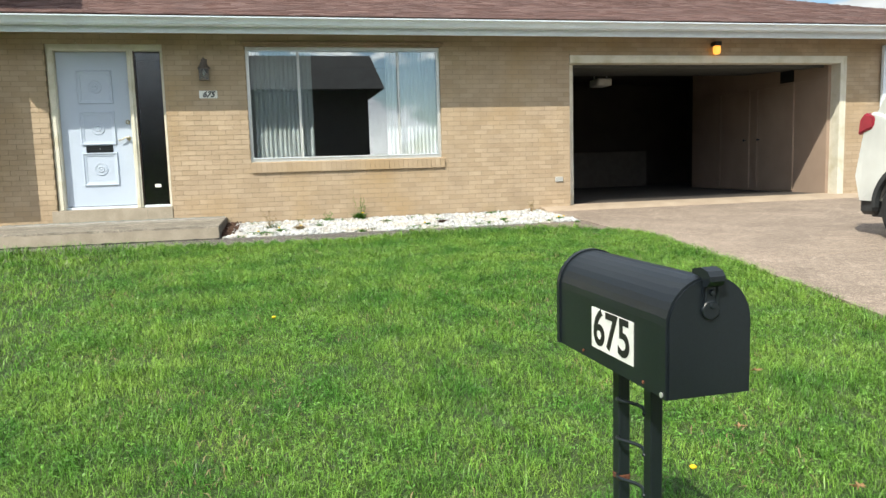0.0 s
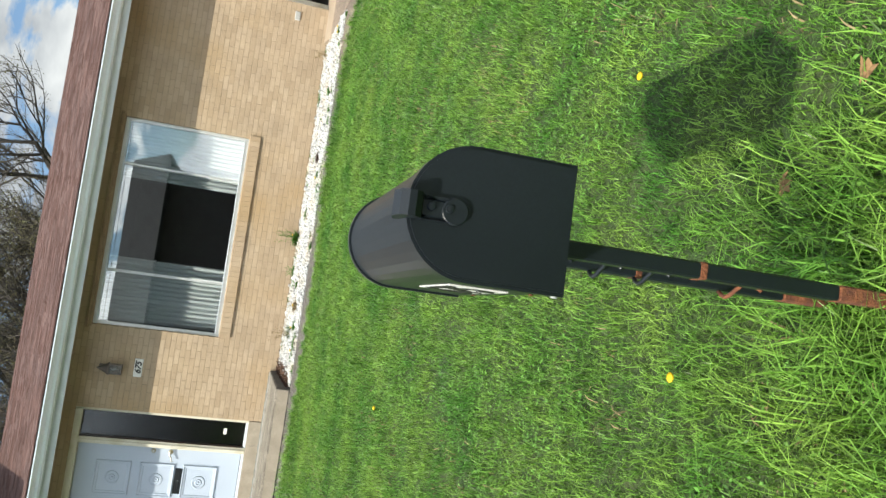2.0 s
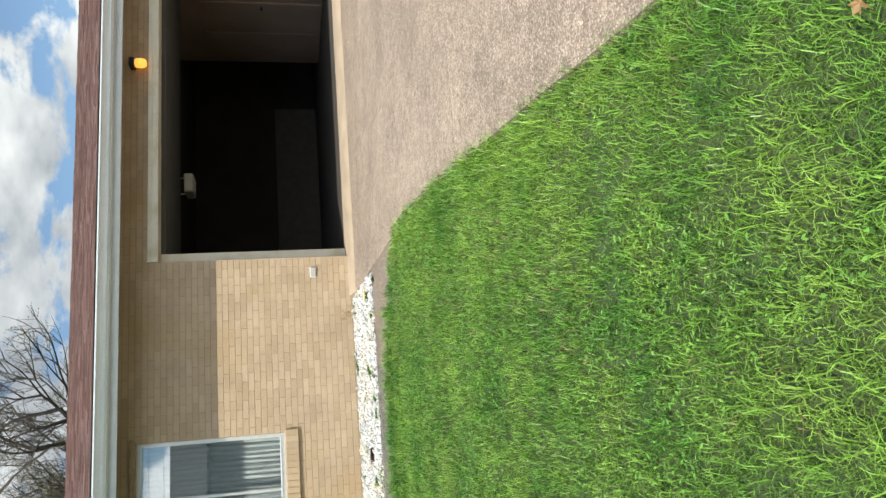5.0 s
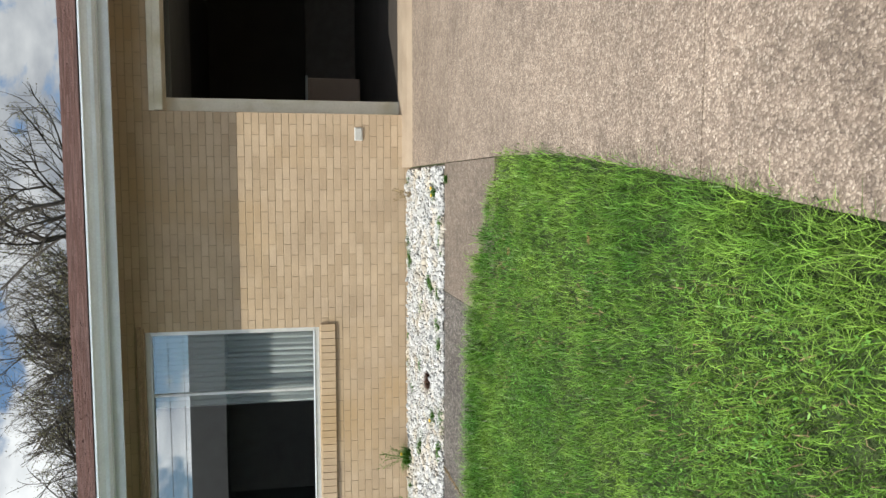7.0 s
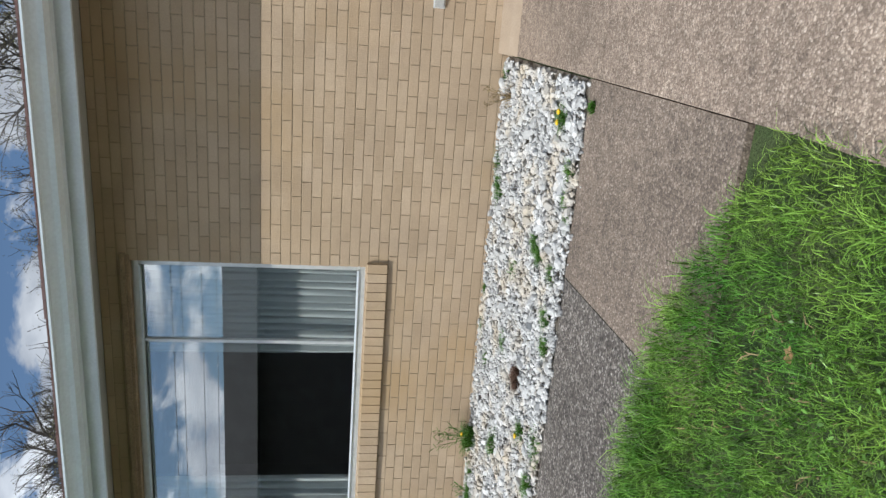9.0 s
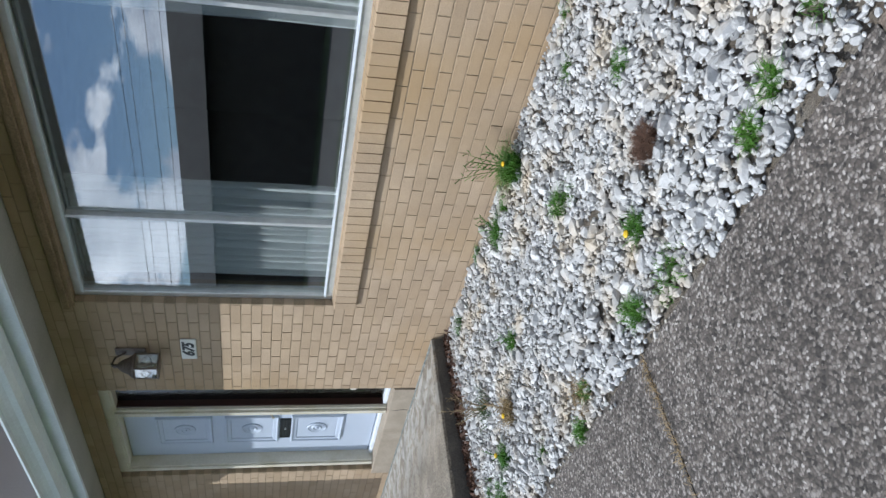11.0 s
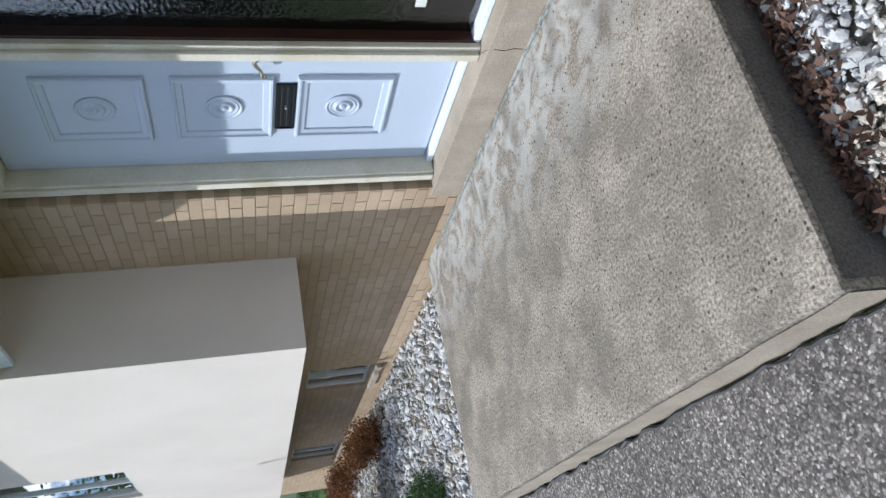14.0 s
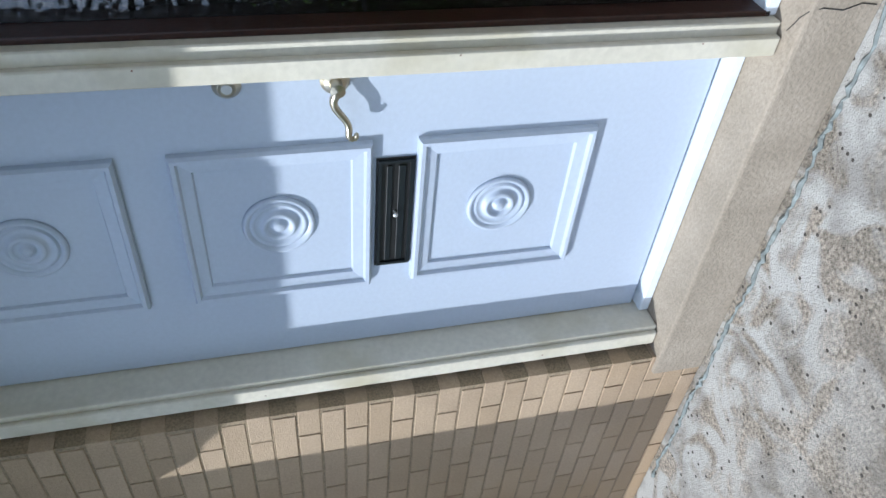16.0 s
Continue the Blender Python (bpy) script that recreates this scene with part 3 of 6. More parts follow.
structure("gravel_bed", bm, M_BED, "dark soil of the planting bed under white gravel", "bed")

# ---- house ----
WALL_X0, WALL_X1 = -16.8, 8.25
HOLES = [(-7.31, -5.85, 0.0, 2.445), (-4.77, -2.02, 0.80, 2.395), (0.0, 4.915, -0.3, 2.28), (-11.02, -10.40, 0.13, 0.72), (-14.2, -13.52, 0.13, 0.72)]
WALL_TOP = 2.60


def wall_boxes(bm, x0, x1, z0, z1, holes, y0, y1, grow=0.0):
    xs_ = sorted({x0, x1} | {x for h in holes for x in (h[0] - grow, h[1] + grow)})
    for a, b in zip(xs_, xs_[1:]):
        m_ = (a + b) / 2
        spans = sorted((h[2], h[3]) for h in holes if h[0] - grow < m_ < h[1] + grow)
        z = z0
        for lo, hi in spans:
            if lo > z:
                box(bm, a, b, y0, y1, z, lo)
            z = hi
        if z < z1:
            box(bm, a, b, y0, y1, z, z1)


bm = bmesh.new()
wall_boxes(bm, WALL_X0, WALL_X1, -0.35, WALL_TOP, HOLES, 0.0030, 0.20, grow=0.004)
wall_south = structure("wall_south", bm, M_MORTAR, "buff brick front wall of the house in running bond", "wall")
bm = boxes((WALL_X1 - 0.2, WALL_X1, 0.205, 7.5, -0.35, WALL_TOP), (WALL_X0, WALL_X1, 7.5, 7.7, -0.35, WALL_TOP), (WALL_X0, WALL_X0 + 0.2, 0.205, 7.5, -0.35, 0.94))
structure("wall_rear", bm, M_MORTAR, "buff brick side and rear walls of the house", "wall")

COURSE, BRICK = 0.0677, 0.2035
brick_cache = {}


def brick_mesh(w, depth, h):
    key = (round(w, 3), depth, h)
    if key not in brick_cache:
        c = 0.0014
        bm_ = bmesh.new()
        f = [bm_.verts.new(p) for p in ((c, 0, c), (w - c, 0, c), (w - c, 0, h - c), (c, 0, h - c))]
        m_ = [bm_.verts.new(p) for p in ((0, c, 0), (w, c, 0), (w, c, h), (0, c, h))]
        b = [bm_.verts.new(p) for p in ((0, depth, 0), (w, depth, 0), (w, depth, h), (0, depth, h))]
        bm_.faces.new(f)
        for p_, q_ in ((f, m_), (m_, b)):
            for i in range(4):
                bm_.faces.new((p_[i], q_[i], q_[(i + 1) % 4], p_[(i + 1) % 4]))
        bmesh.ops.recalc_face_normals(bm_, faces=bm_.faces)
        brick_cache[key] = mesh_of("brick", bm_, M_BRICK)
    return brick_cache[key]


brick_list = []
rb = random.Random(11)
gap = 0.0070
z = -0.30
row = 0
while z < WALL_TOP - 0.02:
    h = min(COURSE, WALL_TOP - z)
    zc = z + h / 2
    open_x = sorted((a, b) for a, b, lo, hi in HOLES if lo - 0.02 < zc < hi - 0.005)
    edges = [WALL_X0] + [v for ab in open_x for v in ab] + [WALL_X1]
    for k in range(0, len(edges), 2):
        s0, s1 = edges[k], edges[k + 1]
        i0 = math.floor((s0 - (row % 2) * BRICK / 2) / BRICK)
        x = i0 * BRICK + (row % 2) * BRICK / 2
        while x < s1:
            a, b = max(x, s0), min(x + BRICK, s1)
            if b - a > 0.03:
                at_hole = (abs(a - s0) < 1e-6 and k > 0) or (abs(b - s1) < 1e-6 and k + 2 < len(edges))
                aa = a + (0 if abs(a - s0) < 1e-6 else gap / 2)
                bb = b - (0 if abs(b - s1) < 1e-6 else gap / 2)
                brick_list.append((aa, z + gap / 2, bb - aa, h - gap, 0.10 if at_hole else 0.012, rb.uniform(-0.0012, 0.0012)))
            x += BRICK
    z += COURSE
    row += 1

# soffit, fascia, gutter, roof
EAVE_X0, EAVE_X1, EAVE_Z = -8.055, 8.9, 2.69
structure("soffit", boxes((EAVE_X0, EAVE_X1 - 0.25, -0.50, 0.20, 2.602, 2.625)), M_SOFFIT, "grey painted eave soffit", "soffit")
bm = bmesh.new()
extrude_profile(bm, [(-0.505, 2.475), (-0.53, 2.475), (-0.545, 2.66), (-0.505, 2.66)], EAVE_X0, EAVE_X1 - 0.1)
structure("fascia", bm, M_WHITE, "white fascia board under the gutter", "fascia")
gutter = thing("gutter", (0, 0, 0), "long white metal gutter along the front eave", "gutter")
bm = bmesh.new()
prof = [(-0.55, 2.66), (-0.55, 2.555), (-0.64, 2.545), (-0.685, 2.565), (-0.70, 2.60), (-0.722, 2.625), (-0.745, 2.645), (-0.775, 2.65), (-0.778, 2.664), (-0.762, 2.672),
        (-0.757, 2.664), (-0.74, 2.655), (-0.71, 2.632), (-0.69, 2.602), (-0.677, 2.572), (-0.64, 2.553), (-0.556, 2.562), (-0.556, 2.66)]
prof = [(a, 2.545 + (b - 2.545) * 0.80) for a, b in prof]
extrude_profile(bm, prof, EAVE_X0 + 0.01, EAVE_X1)
part("trough", bm, M_GUTTER, gutter, smooth=False)
bm = bmesh.new()
extrude_profile(bm, [(-0.552, 2.633), (-0.552, 2.554), (-0.64, 2.546), (-0.684, 2.562), (-0.70, 2.589), (-0.722, 2.609), (-0.745, 2.625), (-0.77, 2.633)], EAVE_X0, EAVE_X0 + 0.004)
part("end_cap", bm, M_GUTTER, gutter)
for gx in (-6.9, -3.6, -0.3, 3.0, 6.3):
    bm = bmesh.new()
    extrude_profile(bm, [(a - (0.003 if a < -0.6 else 0), b - (0.004 if b < 2.6 else 0)) for a, b in prof], gx, gx + 0.05)
    part("seam", bm, M_GUTTER, gutter)

PITCH = 0.325
RIDGE_Y = 3.3
RIDGE_Z = EAVE_Z + PITCH * (RIDGE_Y + 0.65)
ex1 = EAVE_X1
bm = bmesh.new()
th = 0.03
for dz, flip in ((0, False), (-0.06, True)):
    a = [bm.verts.new(p) for p in ((EAVE_X0, -0.66, EAVE_Z + dz), (ex1, -0.66, EAVE_Z + dz), (ex1 - 3.96, RIDGE_Y, RIDGE_Z + dz), (EAVE_X0, RIDGE_Y, RIDGE_Z + dz),
                                   (EAVE_X0, 7.9, EAVE_Z - 0.2 + dz), (ex1, 7.9, EAVE_Z - 0.2 + dz))]
    for q in ((0, 1, 2, 3), (1, 5, 2), (3, 2, 5, 4)):
        vs = [a[i] for i in q]
        bm.faces.new(vs[::-1] if flip else vs)
    if not flip:
        top_ring = a
    else:
        for i, j in ((0, 1), (1, 5), (5, 4), (4, 3), (3, 0)):
            bm.faces.new((top_ring[i], a[i], a[j], top_ring[j]))
roof = structure("roof", bm, M_ROOF, "low hipped roof of reddish-brown asphalt shingles", "roof")


def shingles(y0, ridge_y, x0, x1, hip):
    """Courses of tabs on the front slope, each row lapping the one below."""
    verts, faces = [], []
    rs = np.random.RandomState(5)
    run = 0.135
    n = int((ridge_y - y0) / run)
    for r in range(n):
        ya, yb = y0 + r * run - 0.012, min(y0 + (r + 1) * run + 0.02, ridge_y)
        xe = x1 - (hip * (ya - y0) if hip else 0)
        x = x0 - rs.uniform(0, 0.25)
        while x < xe:
            w = rs.uniform(0.10, 0.30)
            a, b = max(x, x0), min(x + w - 0.004, xe)
            if b - a > 0.02:
                up = 0.012 + rs.choice([0, 0.004, 0.007])
                za, zb = EAVE_Z + PITCH * (ya + 0.65), EAVE_Z + PITCH * (yb + 0.65)
                b2 = min(b, x1 - (hip * (yb - y0) if hip else 0))
                k = len(verts)
                verts += [(a, ya, za + up), (b, ya, za + up), (max(b2, a), yb, zb + 0.005), (a, yb, zb + 0.005), (a, ya, za + 0.001), (b, ya, za + 0.001)]
                faces += [(k, k + 1, k + 2, k + 3), (k + 4, k + 5, k + 1, k)]
            x += w
    return raw_mesh("shingle", verts, faces, M_ROOF)


ob = new("shingle", shingles(-0.68, RIDGE_Y, EAVE_X0, ex1, 1.0))
ob.parent = roof
ob["kind"] = "stuff"
bm = boxes((EAVE_X0, ex1 - 0.05, -0.66, -0.655, 2.668, 2.69))
part("drip_edge", bm, M_PEWTER, roof, "dark drip edge under the shingles")

# projecting upper storey of the wing
BX0, BX1, BY, BZ0, BZ1 = -15.44, -8.065, -0.593, 0.945, 4.06
UP = [(-11.86, -10.68, 2.29, 3.50), (-13.77, -12.47, 2.29, 3.50)]
bm = bmesh.new()
wall_boxes(bm, BX0, BX1, BZ0, BZ1, UP, BY, BY + 0.16)
box(bm, BX1 - 0.16, BX1, BY + 0.16, 7.7, BZ0, BZ1)
box(bm, BX0, BX0 + 0.16, BY + 0.16, 7.7, BZ0, BZ1)
box(bm, BX0 + 0.16, BX1 - 0.16, 7.55, 7.7, BZ0, BZ1)
wing = structure("wall_upper", bm, M_STUCCO, "smooth cream stucco wall of the projecting upper storey", "wall")
structure("soffit_upper", boxes((BX0 + 0.16, BX1 - 0.16, BY + 0.16, 7.55, BZ0 + 0.004, BZ0 + 0.1)), M_STUCCO, "cream stucco underside of the projecting storey", "soffit")
bm = boxes((BX0 - 3.4, BX1 + 0.45, BY - 0.75, 8.2, BZ1, BZ1 + 0.03))
for i in range(43):
    xb = BX0 - 3.38 + i * 0.26
    box(bm, xb, xb + 0.25, BY - 0.74, BY - 0.01, BZ1 - 0.012, BZ1 - 0.001)
structure("soffit_boards", bm, M_SOFFIT, "grey boarded eave soffit of the upper storey", "soffit")
bm = bmesh.new()
a = [bm.verts.new(p) for p in ((BX0 - 3.5, BY - 0.8, 4.12), (BX1 + 0.5, BY - 0.8, 4.12), (BX1 + 0.5, 8.3, 4.12), (BX0 - 3.5, 8.3, 4.12), (-15.0, 3.4, 5.4), (-10.6, 3.4, 5.4))]
for q in ((0, 1, 5, 4), (1, 2, 5), (2, 3, 4, 5), (3, 0, 4), (3, 2, 1, 0)):
    bm.faces.new([a[i] for i in q])
box(bm, BX0 - 3.48, BX1 + 0.48, BY - 0.78, 8.25, 4.09, 4.118)
structure("roof_upper", bm, M_ROOF, "reddish-brown shingled roof over the upper storey", "roof")


def framed_window(name, x0, x1, z0, z1, y, label, split="v", depth=0.05, fw=0.04, material=M_ALU):
    w = thing(name, ((x0 + x1) / 2, y, z0), label, "window", kind="structure")
    ox, oz = (x0 + x1) / 2, z0
    hw, hh = (x1 - x0) / 2, z1 - z0
    bm_ = boxes((-hw, hw, 0, depth, 0, fw), (-hw, hw, 0, depth, hh - fw, hh), (-hw, -hw + fw, 0, depth, fw, hh - fw), (hw - fw, hw, 0, depth, fw, hh - fw), bevel=0.003)
    part("window_frame", bm_, material, w)
    mids = [(-hw + fw, -0.012), (0.012, hw - fw)] if split == "v" else [(-hw + fw, hw - fw)]
    if split == "v":
        part("mullion", boxes((-0.015, 0.015, -0.004, depth + 0.004, fw, hh - fw), bevel=0.002), material, w)
        for a_, b_ in mids:
            g = part("pane", boxes((a_, b_, 0.02, 0.026, fw, hh - fw)), M_GLASS, w)
            g.visible_shadow = False
    else:
        part("meeting_rail", boxes((-hw + fw, hw - fw, -0.004, depth + 0.004, hh / 2 - 0.015, hh / 2 + 0.015), bevel=0.002), material, w)
        for a_, b_ in ((fw, hh / 2 - 0.015), (hh / 2 + 0.015, hh - fw)):
            g = part("pane", boxes((-hw + fw, hw - fw, 0.02, 0.026, a_, b_)), M_GLASS, w)
            g.visible_shadow = False
    return w


framed_window("window_upper", *UP[0], BY + 0.03, "sliding upper window with pale metal frame in the stucco wall")
framed_window("window_upper", *UP[1], BY + 0.03, "sliding upper window with pale metal frame, farther along the stucco wall")
for i, hl in enumerate(HOLES[3:5]):
    framed_window("window_low", hl[0], hl[1], hl[2], hl[3], 0.035, "small low sliding window deep in the brick wall under the overhang", fw=0.024)
    bm = bmesh.new()
    extrude_profile(bm, [(-0.04, hl[2] - 0.075), (0.10, hl[2] - 0.06), (0.10, hl[2] + 0.0), (-0.04, hl[2] - 0.03)], hl[0] - 0.02, hl[1] + 0.02)
    structure("window_sill", bm, M_CONC2, "sloping grey sill of a low window", "sill")
# dim rooms behind the windows
structure("room_walls", boxes((-5.9, -0.9, 3.2, 3.3, 0.1, 2.5), (-5.9, -5.8, 0.21, 3.2, 0.1, 2.5), (-1.0, -0.9, 0.21, 3.2, 0.1, 2.5)), M_ROOM, "dim grey walls of the living room", "wall")
structure("room_floor", boxes((-5.9, -0.9, 0.21, 3.3, 0.02, 0.1)), M_ROOM, "dark living room floor", "floor")
structure("room_ceiling", boxes((-8.0, 0.0, 0.21, 7.4, 2.50, 2.515)), M_ROOM, "dim living room ceiling", "ceiling")
structure("hall_walls", boxes((-7.6, -5.95, 2.2, 2.3, 0.1, 2.5), (-7.65, -7.55, 0.21, 2.2, 0.1, 2.5)), M_ROOM, "dark entrance hall walls", "wall")
structure("upper_rooms", boxes((BX0 + 0.17, BX1 - 0.17, 2.4, 2.5, 1.1, 4.05), (-12.2, -12.1, BY + 0.17, 2.4, 1.1, 4.05)), M_ROOM, "dim upper room walls", "wall")

# picture window
WX0, WX1, WZ0, WZ1 = -4.77, -2.02, 0.80, 2.395
window_1 = thing("window_1", ((WX0 + WX1) / 2, 0.05, WZ0), "wide three-part picture window with metal frame, sheer curtains half drawn behind it", "window", kind="structure")
hw, hh = (WX1 - WX0) / 2, WZ1 - WZ0
part("window_frame", boxes((-hw, hw, 0, 0.08, 0.0, 0.05), (-hw, hw, 0, 0.08, hh - 0.045, hh), (-hw, -hw + 0.045, 0.0, 0.08, 0.05, hh - 0.045), (hw - 0.045, hw, 0.0, 0.08, 0.05, hh - 0.045), bevel=0.004), M_ALU, window_1)
part("track", boxes((-hw + 0.046, hw - 0.046, -0.012, 0.012, 0.05, 0.062), (-hw + 0.046, hw - 0.046, -0.01, 0.012, hh - 0.058, hh - 0.045)), M_WHITE, window_1)
for mx in (-0.66, 0.76):
    part("mullion", boxes((mx - 0.012, mx + 0.012, 0.004, 0.07, 0.062, hh - 0.058), bevel=0.003), M_ALU, window_1)
for a_, b_, yy in ((-hw + 0.045, -0.68, 0.022), (-0.64, 0.74, 0.04), (0.78, hw - 0.045, 0.022)):
    g = part("pane", boxes((a_, b_, yy, yy + 0.006, 0.062, hh - 0.058)), M_GLASS, window_1)
    g.visible_shadow = False
bm = bmesh.new()
box(bm, WX0 - 0.04, WX1 + 0.04, -0.012, 0.05, WZ1 - 0.002, WZ1 + 0.022, bevel=0.003)
box(bm, WX0 - 0.055, WX1 + 0.055, -0.026, 0.05, WZ1 + 0.0225, WZ1 + 0.062, bevel=0.004)
structure("trim", bm, mat("tan weathered trim paint", (0.33, 0.24, 0.155), (0.25, 0.18, 0.115), 0.7, scale=8, bump=0.15, coords="World"), "tan stepped wooden trim over the picture window", "trim")


def curtain(x0, x1, z0, z1, y, seed, n_fold=14):
    rs = np.random.RandomState(seed)
    nx, nz = 150, 14
    u = np.linspace(0, 1, nx)
    ph = np.cumsum(rs.uniform(0.6, 1.4, nx))
    ph = ph / ph[-1] * n_fold * 2 * np.pi
    verts = []
    for j in range(nz):
        w = j / (nz - 1)
        amp = 0.012 + 0.020 * (1 - w)
        yy = y + amp * np.sin(ph + 0.25 * np.sin(w * 5 + seed)) + 0.006 * np.sin(2.3 * ph + w * 3)
        xx = x0 + (x1 - x0) * (u + 0.006 * np.cos(ph))
        verts += [(a, b, z0 + (z1 - z0) * w + 0.004 * np.sin(a * 40) * (j == 0)) for a, b in zip(xx, yy)]
    faces = [(j * nx + i, j * nx + i + 1, (j + 1) * nx + i + 1, (j + 1) * nx + i) for j in range(nz - 1) for i in range(nx - 1)]
    return raw_mesh("curtain", verts, faces, M_FABRIC, smooth=True)


for a_, b_, s_, nf in ((-4.72, -3.87, 1, 13), (-2.80, -2.06, 2, 13)):
    c_ = new("curtain", curtain(a_, b_, 0.84, 2.34, 0.20, s_, nf))
    tagged(c_, "white sheer curtain hanging in folds behind the picture window", "curtain", "sheer curtains")
bm = tube(bmesh.new(), [(-4.74, 0.2, 2.355), (-2.04, 0.2, 2.355)], 0.008, 8)
tagged(part("curtain_rod", bm, M_WHITE), "thin white curtain rod across the picture window", "curtain rod")
# brick sill
sill = structure("brick_sill", boxes((WX0 + 0.005, WX1 + 0.025, -0.018, 0.045, 0.665, 0.785)), M_MORTAR, "projecting sill of upright bricks under the picture window", "sill")
nb = 40
pw = (WX1 + 0.03 - WX0) / nb
bm = bmesh.new()
extrude_profile(bm, [(-0.032, 0.655), (-0.010, 0.652), (0.05, 0.655), (0.05, 0.805), (-0.026, 0.795), (-0.032, 0.79)], 0.0, pw - 0.005)
sill_me = mesh_of("sill_brick", bm, M_BRICK)
for i in range(nb):
    b_ = new("sill_brick", sill_me)
    b_.parent = sill
    b_.location = (WX0 + i * pw + 0.004, rb.uniform(-0.0015, 0.0015), 0)

# front door
DX0, DX1, DZ0, DZ1, DY = -7.215, -6.318, 0.272, 2.33, 0.15
frame_1 = thing("door_frame", (0, 0, 0), "cream painted door frame with a narrow sidelight of hammered glass", "door frame", kind="structure")
part("jamb", boxes((-7.305, DX0 - 0.004, 0.05, 0.20, 0.23, 2.44), (-7.285, DX0 - 0.02, 0.035, 0.05, 0.232, 2.42), bevel=0.003), M_TRIM, frame_1)
part("head", boxes((DX0 - 0.004, -5.855, 0.05, 0.20, 2.335, 2.44), (DX0 - 0.02, -5.875, 0.035, 0.05, 2.35, 2.42), bevel=0.003), M_TRIM, frame_1)
part("post", boxes((DX1 + 0.004, -6.235, 0.05, 0.20, 0.23, 2.335), (DX1 + 0.012, -6.262, 0.030, 0.05, 0.232, 2.35), bevel=0.003), M_TRIM, frame_1)
part("jamb", boxes((-5.885, -5.855, 0.035, 0.20, 0.23, 2.335), bevel=0.003), M_TRIM, frame_1)
part("stop", boxes((-6.235, -6.221, 0.075, 0.19, 0.245, 2.335), (-5.90, -5.886, 0.10, 0.19, 0.245, 2.335), bevel=0.002), M_DARKRIM, frame_1, "dark varnished glazing stop")
part("threshold", boxes((DX0 - 0.003, DX1 + 0.003, 0.115, 0.20, 0.229, 0.262), bevel=0.004), M_WHITE, frame_1, "white threshold strip")
part("bottom_rail", boxes((-6.234, -5.886, 0.075, 0.19, 0.229, 0.262), bevel=0.004), M_WHITE, frame_1)
g = part("pane", boxes((-6.220, -5.901, 0.13, 0.137, 0.262, 2.335)), M_BUMPY, frame_1, "dark hammered glass pane")
part("sticker", boxes((-6.08, -6.0, 0.125, 0.1285, 0.50, 0.545)), M_PLATE, frame_1, "small white sticker")

door_1 = thing("door_1", ((DX0 + DX1) / 2, DY, DZ0), "closed pale blue-grey front door with three moulded square panels", "door")
dw, dh = (DX1 - DX0) / 2, DZ1 - DZ0
part("leaf", boxes((-dw, dw, 0, 0.045, 0, dh), bevel=0.002), M_DOOR, door_1)


def panel(zc):
    """A raised square frame with turned rings in it."""
    hwp, hp = 0.223, 0.222
    bm_ = bmesh.new()
    prof_ = [(0.0, 0.0), (0.001, -0.014), (0.007, -0.022), (0.016, -0.021), (0.021, -0.012), (0.046, -0.008), (0.050, 0.001)]
    rings = []
    for d, yy in prof_:
        a1, b1 = hwp - d, hp - d
        rings.append([bm_.verts.new(p) for p in ((-a1, yy, -b1), (a1, yy, -b1), (a1, yy, b1), (-a1, yy, b1))])
    for r0_, r1_ in zip(rings, rings[1:]):
        for i in range(4):
            bm_.faces.new((r0_[i], r0_[(i + 1) % 4], r1_[(i + 1) % 4], r1_[i]))
    p_ = part("moulding", bm_, M_DOOR, door_1, loc=(0.01, 0, zc))
    bm_ = bmesh.new()
    pr = [(0.086, 0.001), (0.083, -0.009), (0.076, -0.011), (0.070, -0.003), (0.066, -0.002), (0.064, -0.008), (0.058, -0.004), (0.050, -0.002), (0.044, -0.003), (0.040, -0.010), (0.034, -0.015), (0.028, -0.008),
          (0.022, -0.004), (0.017, -0.005), (0.014, -0.012), (0.008, -0.015), (0.0015, -0.016)]
    lathe(bm_, pr, (0, 0, 0), "y", 40)
    r_ = part("rosette", bm_, M_DOOR, p_, smooth=True)
    return p_


for zc in (0.7705, 1.320, 1.868):
    panel(zc - DZ0)
slot = part("mail_slot", boxes((-0.170, 0.170, -0.004, 0.0, -0.047, 0.047), bevel=0.0015), M_INK, door_1, "black mail slot", loc=(0.012, -0.001, 1.042 - DZ0))
part("rim", boxes((-0.165, 0.165, -0.010, -0.004, 0.034, 0.042), (-0.165, 0.165, -0.010, -0.004, -0.042, -0.034), (-0.165, -0.157, -0.010, -0.004, -0.034, 0.034), (0.157, 0.165, -0.010, -0.004, -0.034, 0.034)), M_BLACK, slot)
part("flap", boxes((-0.150, 0.150, -0.009, -0.0045, -0.024, -0.006), (-0.150, 0.150, -0.009, -0.0045, 0.008, 0.022), bevel=0.0015), M_BLACK, slot)
part("knob", lathe(bmesh.new(), [(0.003, -0.004), (0.003, -0.016), (0.006, -0.018), (0.006, -0.022), (0.002, -0.024)], (0.01, 0, 0), "y", 12), M_ALU, slot)
lock = part("deadbolt", lathe(bmesh.new(), [(0.029, 0.0), (0.029, -0.008), (0.024, -0.014), (0.019, -0.020), (0.017, -0.021), (0.002, -0.021)], (0, 0, 0), "y", 28), M_BRASS, door_1, "brass deadbolt", smooth=False,
            loc=(dw - 0.055, 0, 1.398 - DZ0))
part("key_face", lathe(bmesh.new(), [(0.011, -0.021), (0.011, -0.024), (0.002, -0.024)], (0, 0, 0), "y", 18), M_ALU, lock)
